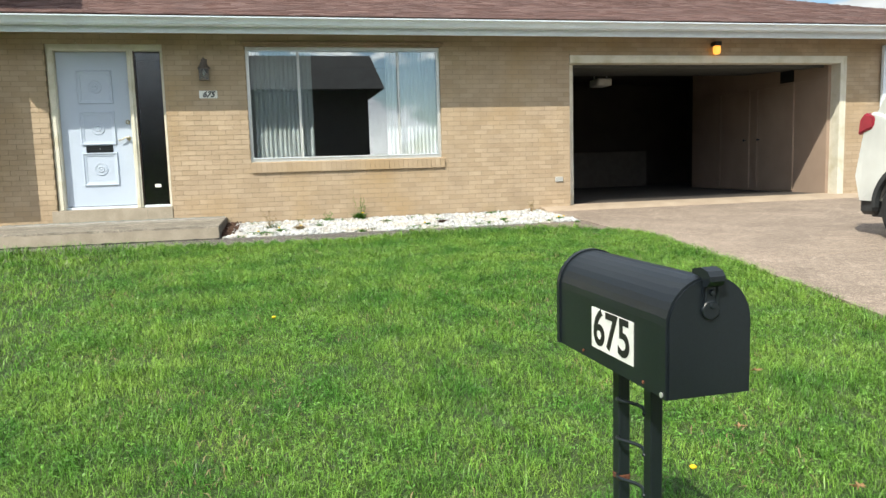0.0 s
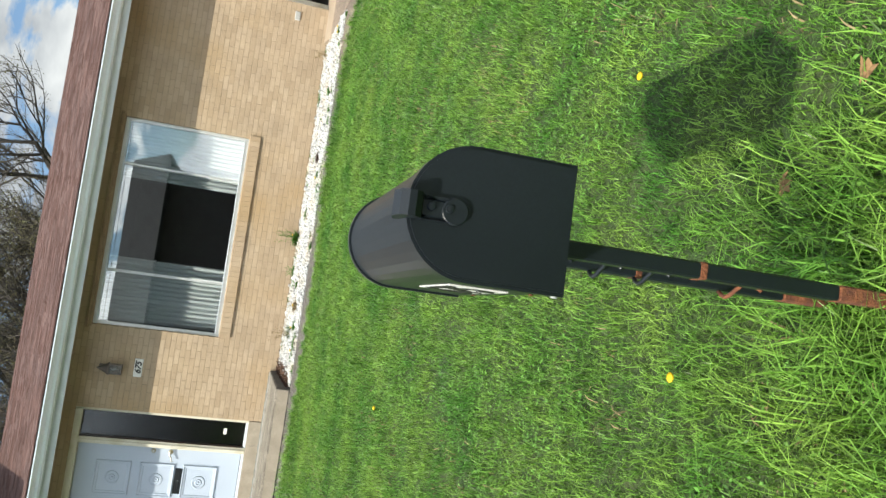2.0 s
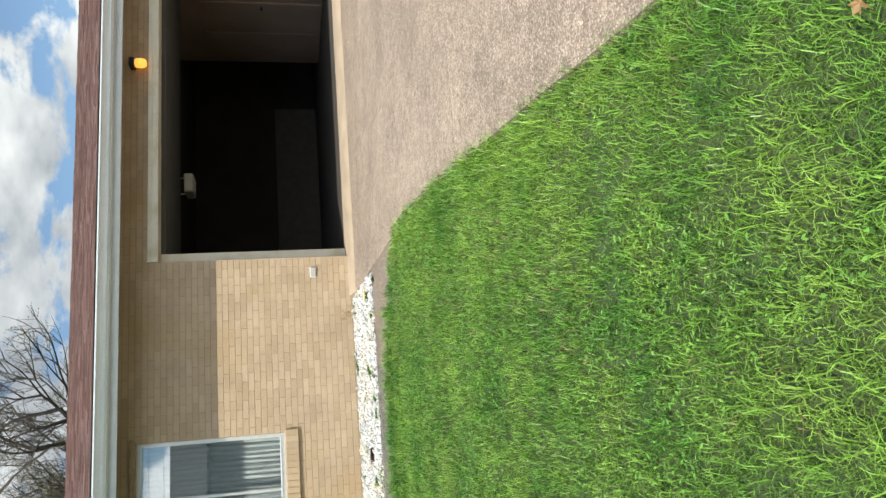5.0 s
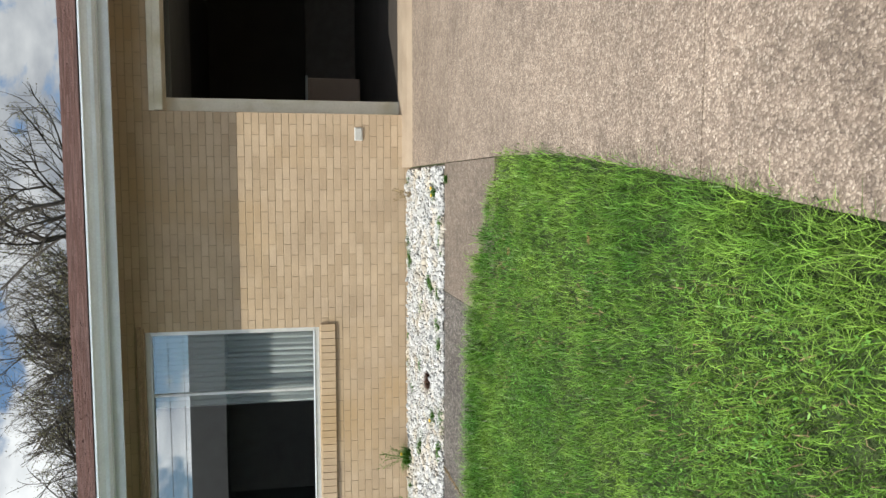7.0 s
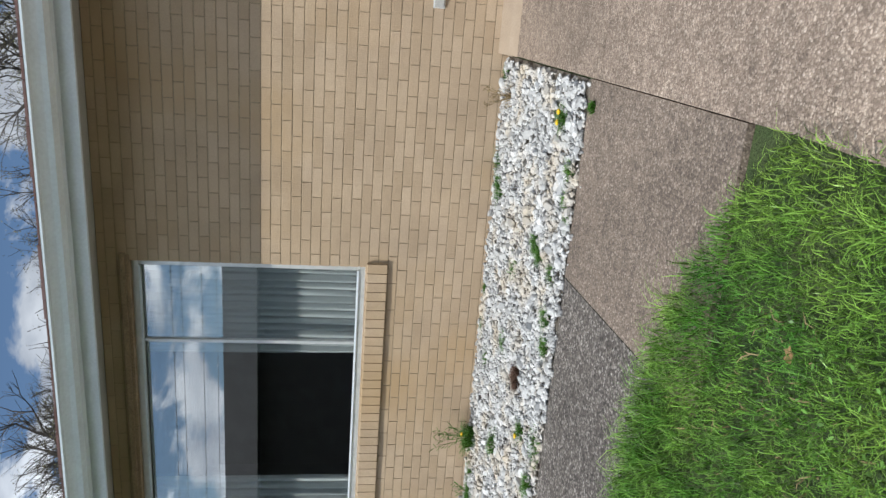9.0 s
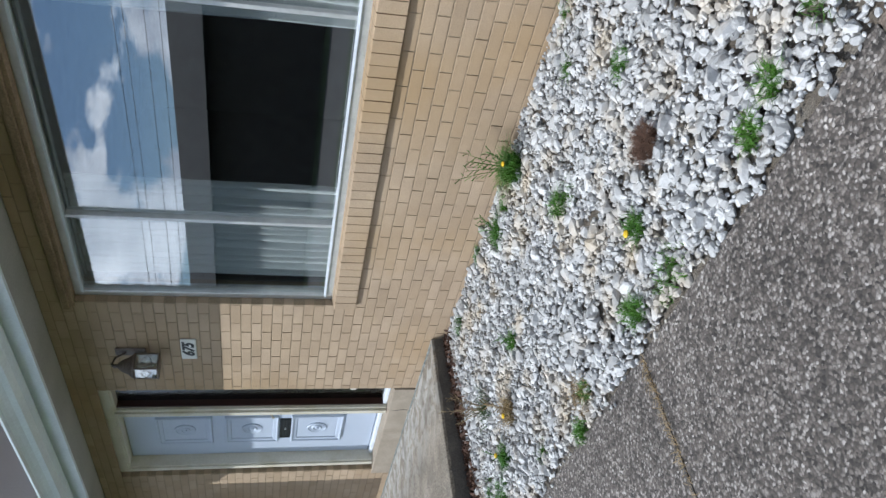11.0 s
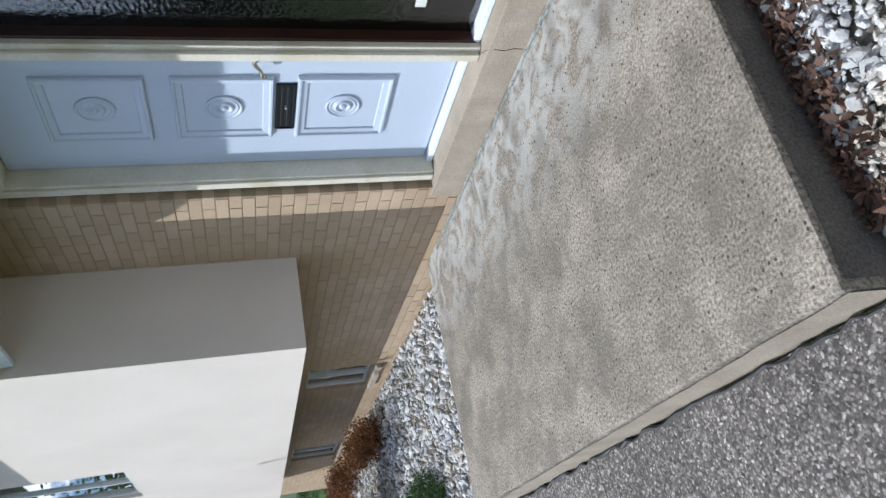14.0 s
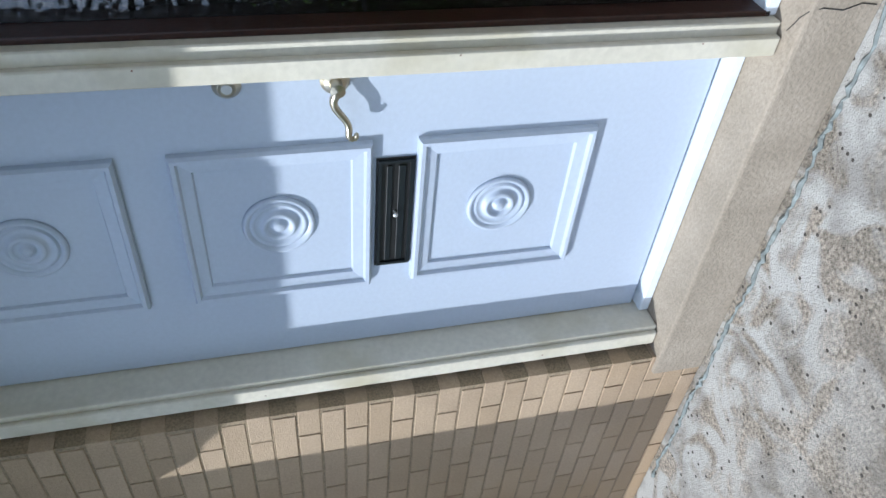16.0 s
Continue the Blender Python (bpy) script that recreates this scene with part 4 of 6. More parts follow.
lever = part("door_handle", lathe(bmesh.new(), [(0.032, 0.0), (0.031, -0.006), (0.024, -0.012), (0.014, -0.016), (0.013, -0.045), (0.016, -0.05), (0.002, -0.054)], (0, 0, 0), "y", 28), M_BRASS, door_1, "brass lever handle",
             loc=(dw - 0.058, 0, 1.180 - DZ0))
bm = bmesh.new()
wave = [(-0.002 - 0.10 * t_, -0.045 + 0.004 * math.sin(t_ * 3), 0.012 * math.sin(t_ * 5.2) - 0.012 * t_) for t_ in [i / 12 for i in range(13)]]
curl = [(wave[-1][0] - 0.004 + 0.013 * math.cos(a) * (1 - a / 9) - 0.006, -0.045, wave[-1][2] - 0.010 + 0.013 * math.sin(a) * (1 - a / 9)) for a in [1.4 + 0.5 * k for k in range(9)]]
tube(bm, wave + curl, [0.010 - 0.0045 * i / 21 for i in range(len(wave) + len(curl))], 8)
part("lever", bm, M_BRASS, lever, smooth=True)

for nx_, nz_ in ((-6.268, 0.42), (-6.268, 0.95), (-6.268, 1.55), (-6.268, 2.15), (-7.262, 0.60), (-7.262, 1.40), (-7.262, 2.10)):
    part("nail", lathe(bmesh.new(), [(0.0022, 0.0), (0.0018, -0.0008), (0.0004, -0.001)], (nx_, 0.0305 if nx_ > -7 else 0.0345, nz_), "y", 8), M_RUST, frame_1, "rusty nail head")
bm = tube(bmesh.new(), [(-6.245, 0.028, 0.2285), (-6.222, 0.014, 0.229), (-6.205, 0.006, 0.2285), (-6.185, -0.010, 0.227), (-6.176, -0.0145, 0.20), (-6.182, -0.0148, 0.15), (-6.168, -0.0148, 0.11), (-6.172, -0.0148, 0.072)], 0.0014, 4)
structure("sill_crack", bm, M_INK, "thin dark crack through the concrete door sill", "crack")

# house number and wall lantern
plaque = thing("number_plaque", (-5.285, -0.002, 1.743), "small white house number plaque with black numerals on the brick wall", "house number")
part("plate", boxes((-0.120, 0.120, -0.014, 0.0, -0.052, 0.052), bevel=0.006), M_PLATE, plaque)
text_mesh("numeral", "675", 0.105, M_INK, plaque, pose(0, -0.0155, -0.002, 90, 0, 0), 0.0012, 0.0035, 0.35)

lantern = thing("wall_lantern", (-5.315, -0.002, 2.02), "aged bronze wall lantern with leaded glass beside the front door", "wall lamp")
part("back_plate", boxes((-0.04, 0.04, -0.02, 0.0, 0.0, 0.20), bevel=0.008), M_PEWTER, lantern)
part("arm", tube(bmesh.new(), [(0, -0.02, 0.13), (0, -0.06, 0.19), (0, -0.11, 0.205), (0, -0.125, 0.17), (0, -0.125, 0.14)], 0.008, 8), M_PEWTER, lantern, smooth=True)
part("cap", lathe(bmesh.new(), [(0.085, 0.055), (0.080, 0.070), (0.058, 0.095), (0.046, 0.125), (0.030, 0.15), (0.012, 0.17), (0.016, 0.185), (0.004, 0.205)], (0, -0.125, 0), "z", 20), M_PEWTER, lantern, smooth=True)
for sx in (-1, 1):
    for sy in (-1, 1):
        part("corner_bar", boxes((sx * 0.058 - 0.005, sx * 0.058 + 0.005, -0.125 + sy * 0.058 - 0.005, -0.125 + sy * 0.058 + 0.005, -0.087, 0.051), bevel=0.002), M_PEWTER, lantern)
for za, zb in ((-0.098, -0.088), (0.052, 0.062)):
    part("rim", boxes((-0.066, 0.066, -0.191, -0.059, za, zb), bevel=0.002), M_PEWTER, lantern)
for q in ((-0.052, 0.052, -0.185, -0.182, -0.087, 0.052), (-0.052, 0.052, -0.068, -0.065, -0.087, 0.052), (-0.060, -0.057, -0.178, -0.072, -0.087, 0.052), (0.057, 0.060, -0.178, -0.072, -0.087, 0.052)):
    part("glass_pane", boxes(q), M_GLASS, lantern)
part("bulb", lathe(bmesh.new(), [(0.008, -0.06), (0.009, -0.02), (0.018, 0.0), (0.016, 0.02), (0.006, 0.04), (0.002, 0.045)], (0, -0.125, 0), "z", 14), M_PLATE, lantern, smooth=True)
bm = bmesh.new()
for yy, xx in ((-0.187, 0), (-0.125, 0.0625), (-0.125, -0.0625)):
    for k in (-1, 1):
        for sgn in (-1, 1):
            p0 = (xx + (sgn * 0.05 if xx == 0 else 0), yy + (sgn * 0.05 if xx else 0), -0.018)
            p1 = (xx, yy, -0.018 + k * 0.035)
            tube(bm, [p0, p1], 0.0018, 4)
part("leading", bm, M_PEWTER, lantern)

# outlet, and the lamp over the garage
out_ = thing("outlet_cover", (-0.188, -0.002, 0.414), "small grey weatherproof outlet cover on the brick wall", "outlet cover")
part("plate", boxes((-0.062, 0.062, -0.012, 0.0, -0.038, 0.038), bevel=0.003), M_ALU, out_)
part("lid", boxes((-0.055, 0.055, -0.024, -0.012, -0.031, 0.031), bevel=0.004), M_SOFFIT, out_)
glamp = thing("garage_lamp", (2.445, -0.002, 2.40), "black wall lamp with a glowing amber shade over the garage opening", "wall lamp")
part("base", boxes((-0.055, 0.055, -0.15, 0.0, 0.02, 0.085), bevel=0.008), M_BLACK, glamp)
M_AMBER = mat("glowing amber glass", (0.85, 0.42, 0.08), rough=0.4, bump=0)
M_AMBER.node_tree.nodes["Principled BSDF"].inputs["Emission Color"].default_value = (1.0, 0.42, 0.07, 1)
M_AMBER.node_tree.nodes["Principled BSDF"].inputs["Emission Strength"].default_value = 0.75
part("shade", lathe(bmesh.new(), [(0.045, 0.02), (0.056, 0.0), (0.06, -0.05), (0.05, -0.095), (0.03, -0.11), (0.003, -0.112)], (0, -0.09, 0), "z", 20), M_AMBER, glamp, "glowing amber glass shade", smooth=True)

# garage
structure("garage_frame", boxes((0.004, 0.14, 0.2015, 0.30, -0.02, 2.275), (4.805, 4.911, -0.012, 0.205, -0.02, 2.275), (0.005, 4.805, -0.012, 0.2, 2.165, 2.275), bevel=0.004), M_TRIM, "cream painted frame of the garage opening", "door frame")
structure("garage_frame_step", boxes((4.875, 4.915, -0.02, -0.0125, -0.02, 2.28), (0.0, 4.875, -0.02, -0.0125, 2.235, 2.28)), M_TRIM, "outer bead of the garage frame", "trim")
# floor, walls and ceiling coloured near black for the lack of light inside
structure("garage_floor", boxes((-0.1, 6.0, 0.251, 6.6, -0.12, 0.0)), M_SHADED, "garage floor, its shade put into a near-black colour", "floor")
structure("garage_walls", boxes((-0.1, 0.0, 0.206, 6.6, 0.0, 2.5), (-0.1, 6.0, 6.5, 6.6, 0.0, 2.5), (5.9, 6.0, 4.4, 6.5, 0.0, 2.5)), M_SHADED, "unlit garage walls, their shade put into a near-black colour", "wall")
structure("ceiling", boxes((-0.1, 6.0, 0.206, 6.6, 2.5, 2.52)), M_SHADED, "garage ceiling, its shade put into a near-black colour", "ceiling")
bm = boxes((4.75, 4.85, 0.206, 4.38, 0.0, 2.5))
gw = structure("garage_partition", bm, M_GARAGE, "pinkish-beige boarded partition along the garage", "wall")
for ya, yb, nm in ((2.33, 3.27, "inner"), (1.05, 2.06, "near")):
    c_ = thing("closet_door", (4.748, (ya + yb) / 2, 0.03), "pinkish-beige plain closet door with thin trim in the garage partition" + (", nearer the opening" if nm == "near" else ""), "door", "closet doors in the garage")
    h_ = (yb - ya) / 2
    part("leaf", boxes((-0.018, 0.0, -h_ + 0.02, h_ - 0.02, 0.0, 1.89), bevel=0.002), M_GARAGE, c_)
    part("casing", boxes((-0.028, 0.0, -h_ - 0.03, -h_ + 0.012, 0.0, 1.94), (-0.028, 0.0, h_ - 0.012, h_ + 0.03, 0.0, 1.94), (-0.028, 0.0, -h_ + 0.012, h_ - 0.012, 1.90, 1.94), bevel=0.002), M_GARAGE, c_)
    part("knob", lathe(bmesh.new(), [(0.012, 0), (0.012, -0.03), (0.024, -0.04), (0.022, -0.055), (0.003, -0.06)], (-0.018, -h_ + 0.08 if nm == "inner" else h_ - 0.08, 0.95), "x", 14), M_BLACK, c_)
structure("garage_vent", boxes((4.742, 4.749, 1.05, 1.42, 1.98, 2.27)), M_INK, "black opening in the garage partition", "opening")
structure("garage_rail", boxes((4.735, 4.749, 0.25, 4.3, 1.955, 1.975)), M_GARAGE, "thin rail along the garage partition", "trim")
gd = thing("garage_door", (2.46, 0.25, 2.17), "raised sectional white garage door under the ceiling, its shade put into a dark grey", "garage door")
# white sections coloured dark grey to stand for the shade under the ceiling
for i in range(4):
    part("section", boxes((-2.33, 2.33, 0.05 + i * 0.54, 0.58 + i * 0.54, -0.01 + 0.03 * i, 0.035 + 0.03 * i), (-2.33, 2.33, 0.06 + i * 0.54, 0.10 + i * 0.54, -0.035 + 0.03 * i, -0.01 + 0.03 * i), bevel=0.003), M_DOORSHADE, gd)
for k in (-2.37, 2.37):
    part("rail", boxes((k - 0.02, k + 0.02, 0.0, 2.5, -0.03, 0.02)), M_ALU, gd)
opener = thing("door_opener", (1.85, 2.9, 2.10), "pale box of the garage door opener hanging from the ceiling", "garage opener")
part("housing", boxes((-0.15, 0.15, -0.2, 0.2, 0.0, 0.14), bevel=0.02), M_PLATE, opener)
for hx_ in (-0.13, 0.13):
    part("hanger", boxes((hx_ - 0.01, hx_ + 0.01, -0.02, 0.02, 0.14, 0.40)), M_ALU, opener)
# pale ledge given a dark colour for the shade at the garage's back
structure("garage_ledge", boxes((0.0, 4.6, 6.2, 6.5, 0.0, 0.86), bevel=0.01), mat("pale block darkened for shade", (0.13, 0.11, 0.095), rough=0.9, bump=0.2, coords="World"), "low pale masonry ledge along the garage back, darkened in colour for shade", "ledge")
cab = thing("cabinet", (0.62, 4.6, 0.0), "small pale cabinet standing in the dark garage", "cabinet")
part("body", boxes((-0.3, 0.3, -0.28, 0.28, 0.06, 0.84), bevel=0.006), M_GARAGE, cab)
part("door", boxes((-0.285, 0.285, -0.30, -0.282, 0.08, 0.80), bevel=0.004), M_GARAGE, cab)
part("top", boxes((-0.33, 0.33, -0.32, 0.30, 0.842, 0.875), bevel=0.006), M_SOFFIT, cab)
down = thing("downspout", (5.62, -0.06, 0.0), "white square downspout on the brick wall beyond the garage", "downspout")
part("pipe", boxes((-0.04, 0.04, -0.035, 0.035, 0.0, 2.45), bevel=0.008), M_GUTTER, down)
part("strap", boxes((-0.05, 0.05, -0.038, 0.055, 1.2, 1.23)), M_GUTTER, down)

# ---- mailbox ----
MBZ = ground_z(-9.35)
mailbox = thing("mailbox", (-3.735, -9.375, 0.29), "black domed steel mailbox on two rusty steel posts in the lawn", "mailbox", rz=2.0)
mw, ml, mh = 0.084, 0.235, 0.125


def dome(w, h, seg=18, grow=0.0):
    r = w + grow
    return [(-r, 0.0 - grow * 0)] + [(-r * math.cos(math.pi * i / seg), h + r * math.sin(math.pi * i / seg)) for i in range(seg + 1)] + [(r, 0.0)]


bm = bmesh.new()
extrude_profile(bm, dome(mw, 0.135), -ml, ml, "y")
part("body", bm, M_BLACK, mailbox)
for i, (ya, yb, nm) in enumerate(((-ml - 0.006, -ml + 0.016, "door_rim"), (ml - 0.008, ml + 0.006, "rear_rim"))):
    bm = bmesh.new()
    extrude_profile(bm, dome(mw, 0.135, grow=0.004), ya, yb, "y")
    part(nm, bm, M_BLACK, mailbox)
bm = bmesh.new()
extrude_profile(bm, [(p[0] * 0.985, p[1] * 0.99 + 0.002) for p in dome(mw, 0.135)], -ml - 0.010, -ml - 0.0065, "y")
lid = part("door", bm, M_BLACK, mailbox, "black mailbox door")
bm = boxes((-0.017, 0.013, -ml - 0.0150, -ml - 0.0105, 0.158, 0.214), bevel=0.006)
extrude_profile(bm, [(-ml - 0.011, 0.203), (-ml - 0.026, 0.208), (-ml - 0.034, 0.217), (-ml - 0.034, 0.226), (-ml - 0.026, 0.235), (-ml - 0.006, 0.240), (-ml + 0.02, 0.234), (-ml + 0.02, 0.226), (-ml - 0.006, 0.222), (-ml - 0.011, 0.214)], -0.018, 0.014)
lathe(bm, [(0.0175, -ml - 0.0105), (0.0175, -ml - 0.0150), (0.016, -ml - 0.0165), (0.001, -ml - 0.0165)], (-0.002, 0, 0.162), "y", 24)
part("latch", bm, M_BLACK, lid, smooth=False)
for k, yy in enumerate((0.085, -0.052)):
    part("rust_spot", boxes((-0.0148, 0.0148, yy - 0.0168, yy + 0.0168, -0.295 - 0.04 * k, -0.278 - 0.04 * k), bevel=0.003), M_RUST, mailbox, "rust spot on the post")
for zz in (0.170, 0.194):
    part("rivet", lathe(bmesh.new(), [(0.006, -ml - 0.016), (0.005, -ml - 0.019), (0.001, -ml - 0.0195)], (0, 0, zz), "y", 12), M_BLACK, lid)
part("hinge_pin", lathe(bmesh.new(), [(0.005, -mw - 0.006), (0.005, -mw - 0.001), (0.002, -mw)], (0, -ml + 0.006, 0.008), "x", 10), M_ALU, lid)
lab = part("number_label", boxes((-mw - 0.0022, -mw - 0.0004, -0.122, 0.057, 0.032, 0.120)), M_PLATE, mailbox, "white number label")
text_mesh("numeral", "675", 0.108, M_INK, lab, pose(-mw - 0.0030, -0.0325, 0.076, 90, 0, -90), 0.0005, 0.002)
for yy in (-0.16, 0.10):
    part("screw", lathe(bmesh.new(), [(0.004, -mw - 0.003), (0.003, -mw - 0.001), (0.002, -mw)], (0, yy, 0.012), "x", 10), M_RUST, mailbox)
flag = part("flag", boxes((mw + 0.003, mw + 0.006, -0.02, 0.16, 0.10, 0.115), (mw + 0.003, mw + 0.006, -0.06, -0.02, 0.085, 0.13), bevel=0.001), mat("red enamel", (0.45, 0.03, 0.03), rough=0.35, bump=0.02), mailbox, "red enamelled flag")
for k, yy in enumerate((0.085, -0.052)):
    bm = boxes((-0.014, 0.014, yy - 0.016, yy + 0.016, MBZ - 0.29 + 0.16, -0.001), bevel=0.003)
    part("post", bm, M_BLACK, mailbox)
    part("post_foot", boxes((-0.0145, 0.0145, yy - 0.0165, yy + 0.0165, MBZ - 0.29 - 0.15, MBZ - 0.29 + 0.16), bevel=0.003), M_RUST, mailbox, "rusty foot of the post")
for i, zz in enumerate((-0.10, -0.19, -0.28, -0.46)):
    s = [(-0.015 - 0.012 * math.sin(t_ * math.pi * 2), 0.075 - 0.118 * t_, zz + 0.008 * math.sin(t_ * math.pi)) for t_ in [j / 8 for j in range(9)]]
    part("tie", tube(bmesh.new(), s, 0.0042, 6), M_RUST if i == 3 else M_BLACK, mailbox, smooth=True)

# ---- parked car ----
car = thing("car", (2.32, -6.35, ground_z(-6.0) + 0.015), "parked white sport utility car with dark lower trim on the driveway", "car", rz=-3.0)
def car_shell(bm_, pts, half, tuck, lo=None):
    rings = []
    for sx in (-1, 1):
        rings.append([bm_.verts.new((sx * (half - tuck * max(0.0, (z_ - 1.0)) / 0.66), y_, z_)) for y_, z_ in pts])
    n_ = len(pts)
    for i in range(n_):
        bm_.faces.new((rings[0][i], rings[0][(i + 1) % n_], rings[1][(i + 1) % n_], rings[1][i]))
    for ring in rings:
        bm_.faces.new(ring)
    bmesh.ops.recalc_face_normals(bm_, faces=bm_.faces)
    bmesh.ops.bevel(bm_, geom=list(bm_.edges), offset=0.05, segments=3, affect="EDGES", profile=0.6)
    return bm_


body_pts = [(-2.28, 0.42), (-2.32, 0.64), (-2.22, 0.88), (-1.35, 1.03), (0.9, 1.08), (1.5, 1.18), (2.08, 1.34), (2.17, 1.20), (2.25, 0.70), (2.18, 0.42)]
for cy in (1.50, -1.36):
    body_pts += [(cy + 0.44 * math.cos(a), 0.36 + 0.43 * math.sin(a)) for a in [math.radians(x) for x in range(8, 180, 18)]]
bm = bmesh.new()
rings = []
for sx, inn in ((-1, 0), (1, 0)):
    rings.append([bm.verts.new((sx * (0.91 - 0.05 * abs(z_ - 0.75)), y_, z_)) for y_, z_ in body_pts])
n_ = len(body_pts)
for i in range(n_):
    bm.faces.new((rings[0][i], rings[0][(i + 1) % n_], rings[1][(i + 1) % n_], rings[1][i]))
for ring in rings:
    bm.faces.new(ring)
bmesh.ops.recalc_face_normals(bm, faces=bm.faces)
es = [e for e in bm.edges if all(v.co.z > 0.5 and not (0.9 < abs(v.co.y) < 1.97 and v.co.z < 0.82) for v in e.verts)]
bmesh.ops.bevel(bm, geom=es, offset=0.045, segments=3, affect="EDGES", profile=0.6)
part("body", bm, M_CARPAINT, car)
bm = bmesh.new()
car_shell(bm, [(-1.30, 1.0), (-0.62, 1.50), (0.2, 1.63), (1.2, 1.63), (1.80, 1.50), (2.08, 1.02)], 0.86, 0.20)
part("cabin", bm, M_PLASTIC, car, "dark glazed cabin")
bm = bmesh.new()
car_shell(bm, [(-0.58, 1.53), (0.2, 1.655), (1.2, 1.655), (1.86, 1.54), (1.86, 1.50), (1.2, 1.61), (0.2, 1.61), (-0.55, 1.49)], 0.87, 0.20)
part("roof_panel", bm, M_CARPAINT, car)
for sx in (-1, 1):
    bm = bmesh.new()
    extrude_profile(bm, [(1.55, 1.0), (2.20, 1.0), (2.12, 1.20), (1.90, 1.55), (1.40, 1.57)], sx * 0.80 - 0.03, sx * 0.80 + 0.03, "x")
    part("rear_pillar", bm, M_CARPAINT, car)
    bm = bmesh.new()
    extrude_profile(bm, [(2.02, 1.17), (2.225, 1.10), (2.20, 1.26), (2.13, 1.33), (2.00, 1.28)], sx * 0.86 - 0.05, sx * 0.86 + 0.05, "x")
    bmesh.ops.bevel(bm, geom=list(bm.edges), offset=0.015, segments=2, affect="EDGES")
    part("tail_lamp", bm, M_TAIL, car, "red tail lamp")
    part("mirror", boxes((sx * 1.0 - 0.08, sx * 1.0 + 0.08, -0.75, -0.63, 1.02, 1.16), bevel=0.03), M_CARPAINT, car)
    for ys_ in (0.30, -0.70):
        part("door_seam", boxes((sx * 0.905 - 0.004, sx * 0.905 + 0.004, ys_, ys_ + 0.006, 0.45, 1.0)), M_INK, car)
    for dy in (0.15, -0.85):
        part("door_handle", boxes((sx * 0.92 - 0.015, sx * 0.92 + 0.015, dy - 0.09, dy + 0.09, 0.88, 0.905), bevel=0.006), M_CARPAINT, car)
part("bumper", boxes((-0.86, 0.86, 1.99, 2.235, 0.27, 0.50), bevel=0.04), M_PLASTIC, car, "dark rear bumper")
part("front_bumper", boxes((-0.88, 0.88, -2.30, -1.90, 0.24, 0.46), bevel=0.04), M_PLASTIC, car)
part("underbody", boxes((-0.80, 0.80, -2.1, 2.1, 0.25, 0.44)), M_PLASTIC, car)
for cy in (1.50, -1.36):
    for sx in (-1, 1):
        arc = [math.radians(a) for a in range(0, 181, 12)]
        ring = [(cy + 0.46 * math.cos(a), 0.36 + 0.45 * math.sin(a)) for a in arc] + [(cy + 0.405 * math.cos(a), 0.36 + 0.40 * math.sin(a)) for a in arc[::-1]]
        bm = bmesh.new()
        extrude_profile(bm, ring, sx * 0.90 - 0.04, sx * 0.90 + 0.012, "x")
        part("arch_trim", bm, M_PLASTIC, car)
        wh = part("wheel", lathe(bmesh.new(), [(0.20, -0.08), (0.24, -0.10), (0.24, 0.10), (0.20, 0.08)], (0, 0, 0), "x", 32), M_TYRE, car, loc=(sx * 0.80, cy, 0.36))
        part("tyre", lathe(bmesh.new(), [(0.245, -0.09), (0.30, -0.115), (0.35, -0.105), (0.365, -0.07), (0.367, 0.0), (0.365, 0.07), (0.35, 0.105), (0.30, 0.115), (0.245, 0.09)], (0, 0, 0), "x", 40), M_TYRE, wh, smooth=True)
        bm = bmesh.new()
        xo = sx * 0.095
        for k in range(5):
            for off in (-0.16, 0.16):
                a = 2 * math.pi * k / 5 + 0.3
                p0 = (xo, 0.045 * math.cos(a), 0.045 * math.sin(a))
                p1 = (xo, 0.235 * math.cos(a + off), 0.235 * math.sin(a + off))
                tube(bm, [p0, p1], [0.020, 0.014], 6)
        tube(bm, [(xo, 0.235 * math.cos(a), 0.235 * math.sin(a)) for a in [math.radians(10 * j) for j in range(37)]], 0.010, 6)
        lathe(bm, [(0.045, xo - 0.02), (0.045, xo + 0.006), (0.03, xo + 0.014), (0.002, xo + 0.014)], (0, 0, 0), "x", 20)
        part("rim", bm, M_RIM, wh)


# ---- stones, grass and plants ----
def ico(k):
    bm_ = bmesh.new()
    bmesh.ops.create_icosphere(bm_, subdivisions=k, radius=1)
    v = np.array([list(x.co) for x in bm_.verts])
    f = np.array([[x.index for x in q.verts] for q in bm_.faces])
    bm_.free()
    return v, f


ICO_V, ICO_F = ico(2)
ICO1_V, ICO1_F = ico(1)


def lumps(n, place, size, rs, flat=(0.45, 0.8), fine=True):
    """Angular pebbles of many shapes, turned at random."""
    shapes = []
    for k in range(14):
        v = (ICO_V if fine else ICO1_V).copy()
        for _ in range(11):
            d = rs.normal(size=3)
            d /= np.linalg.norm(d)
            c = rs.uniform(0.50, 0.86)
            s = v @ d
            v = v - np.outer(np.maximum(s - c, 0), d)
        v *= 1.18 + 0.03 * rs.normal(size=(len(v), 1))
        shapes.append(v)
    V, F = [], []
    nv = len(ICO_V) if fine else len(ICO1_V)
    pts = place(n)
    for i in range(n):
        v = shapes[rs.randint(14)] * np.array([1.0, rs.uniform(0.55, 0.9), rs.uniform(*flat)]) * size(rs)
        a, b, c = rs.uniform(0, 6.283), rs.normal() * 0.35, rs.normal() * 0.35
        R = np.array(Euler((b, c, a)).to_matrix())
        V.append(v @ R.T + pts[i])
        F.append((ICO_F if fine else ICO1_F) + i * nv)
    return np.concatenate(V), np.concatenate(F)


rs = np.random.RandomState(21)


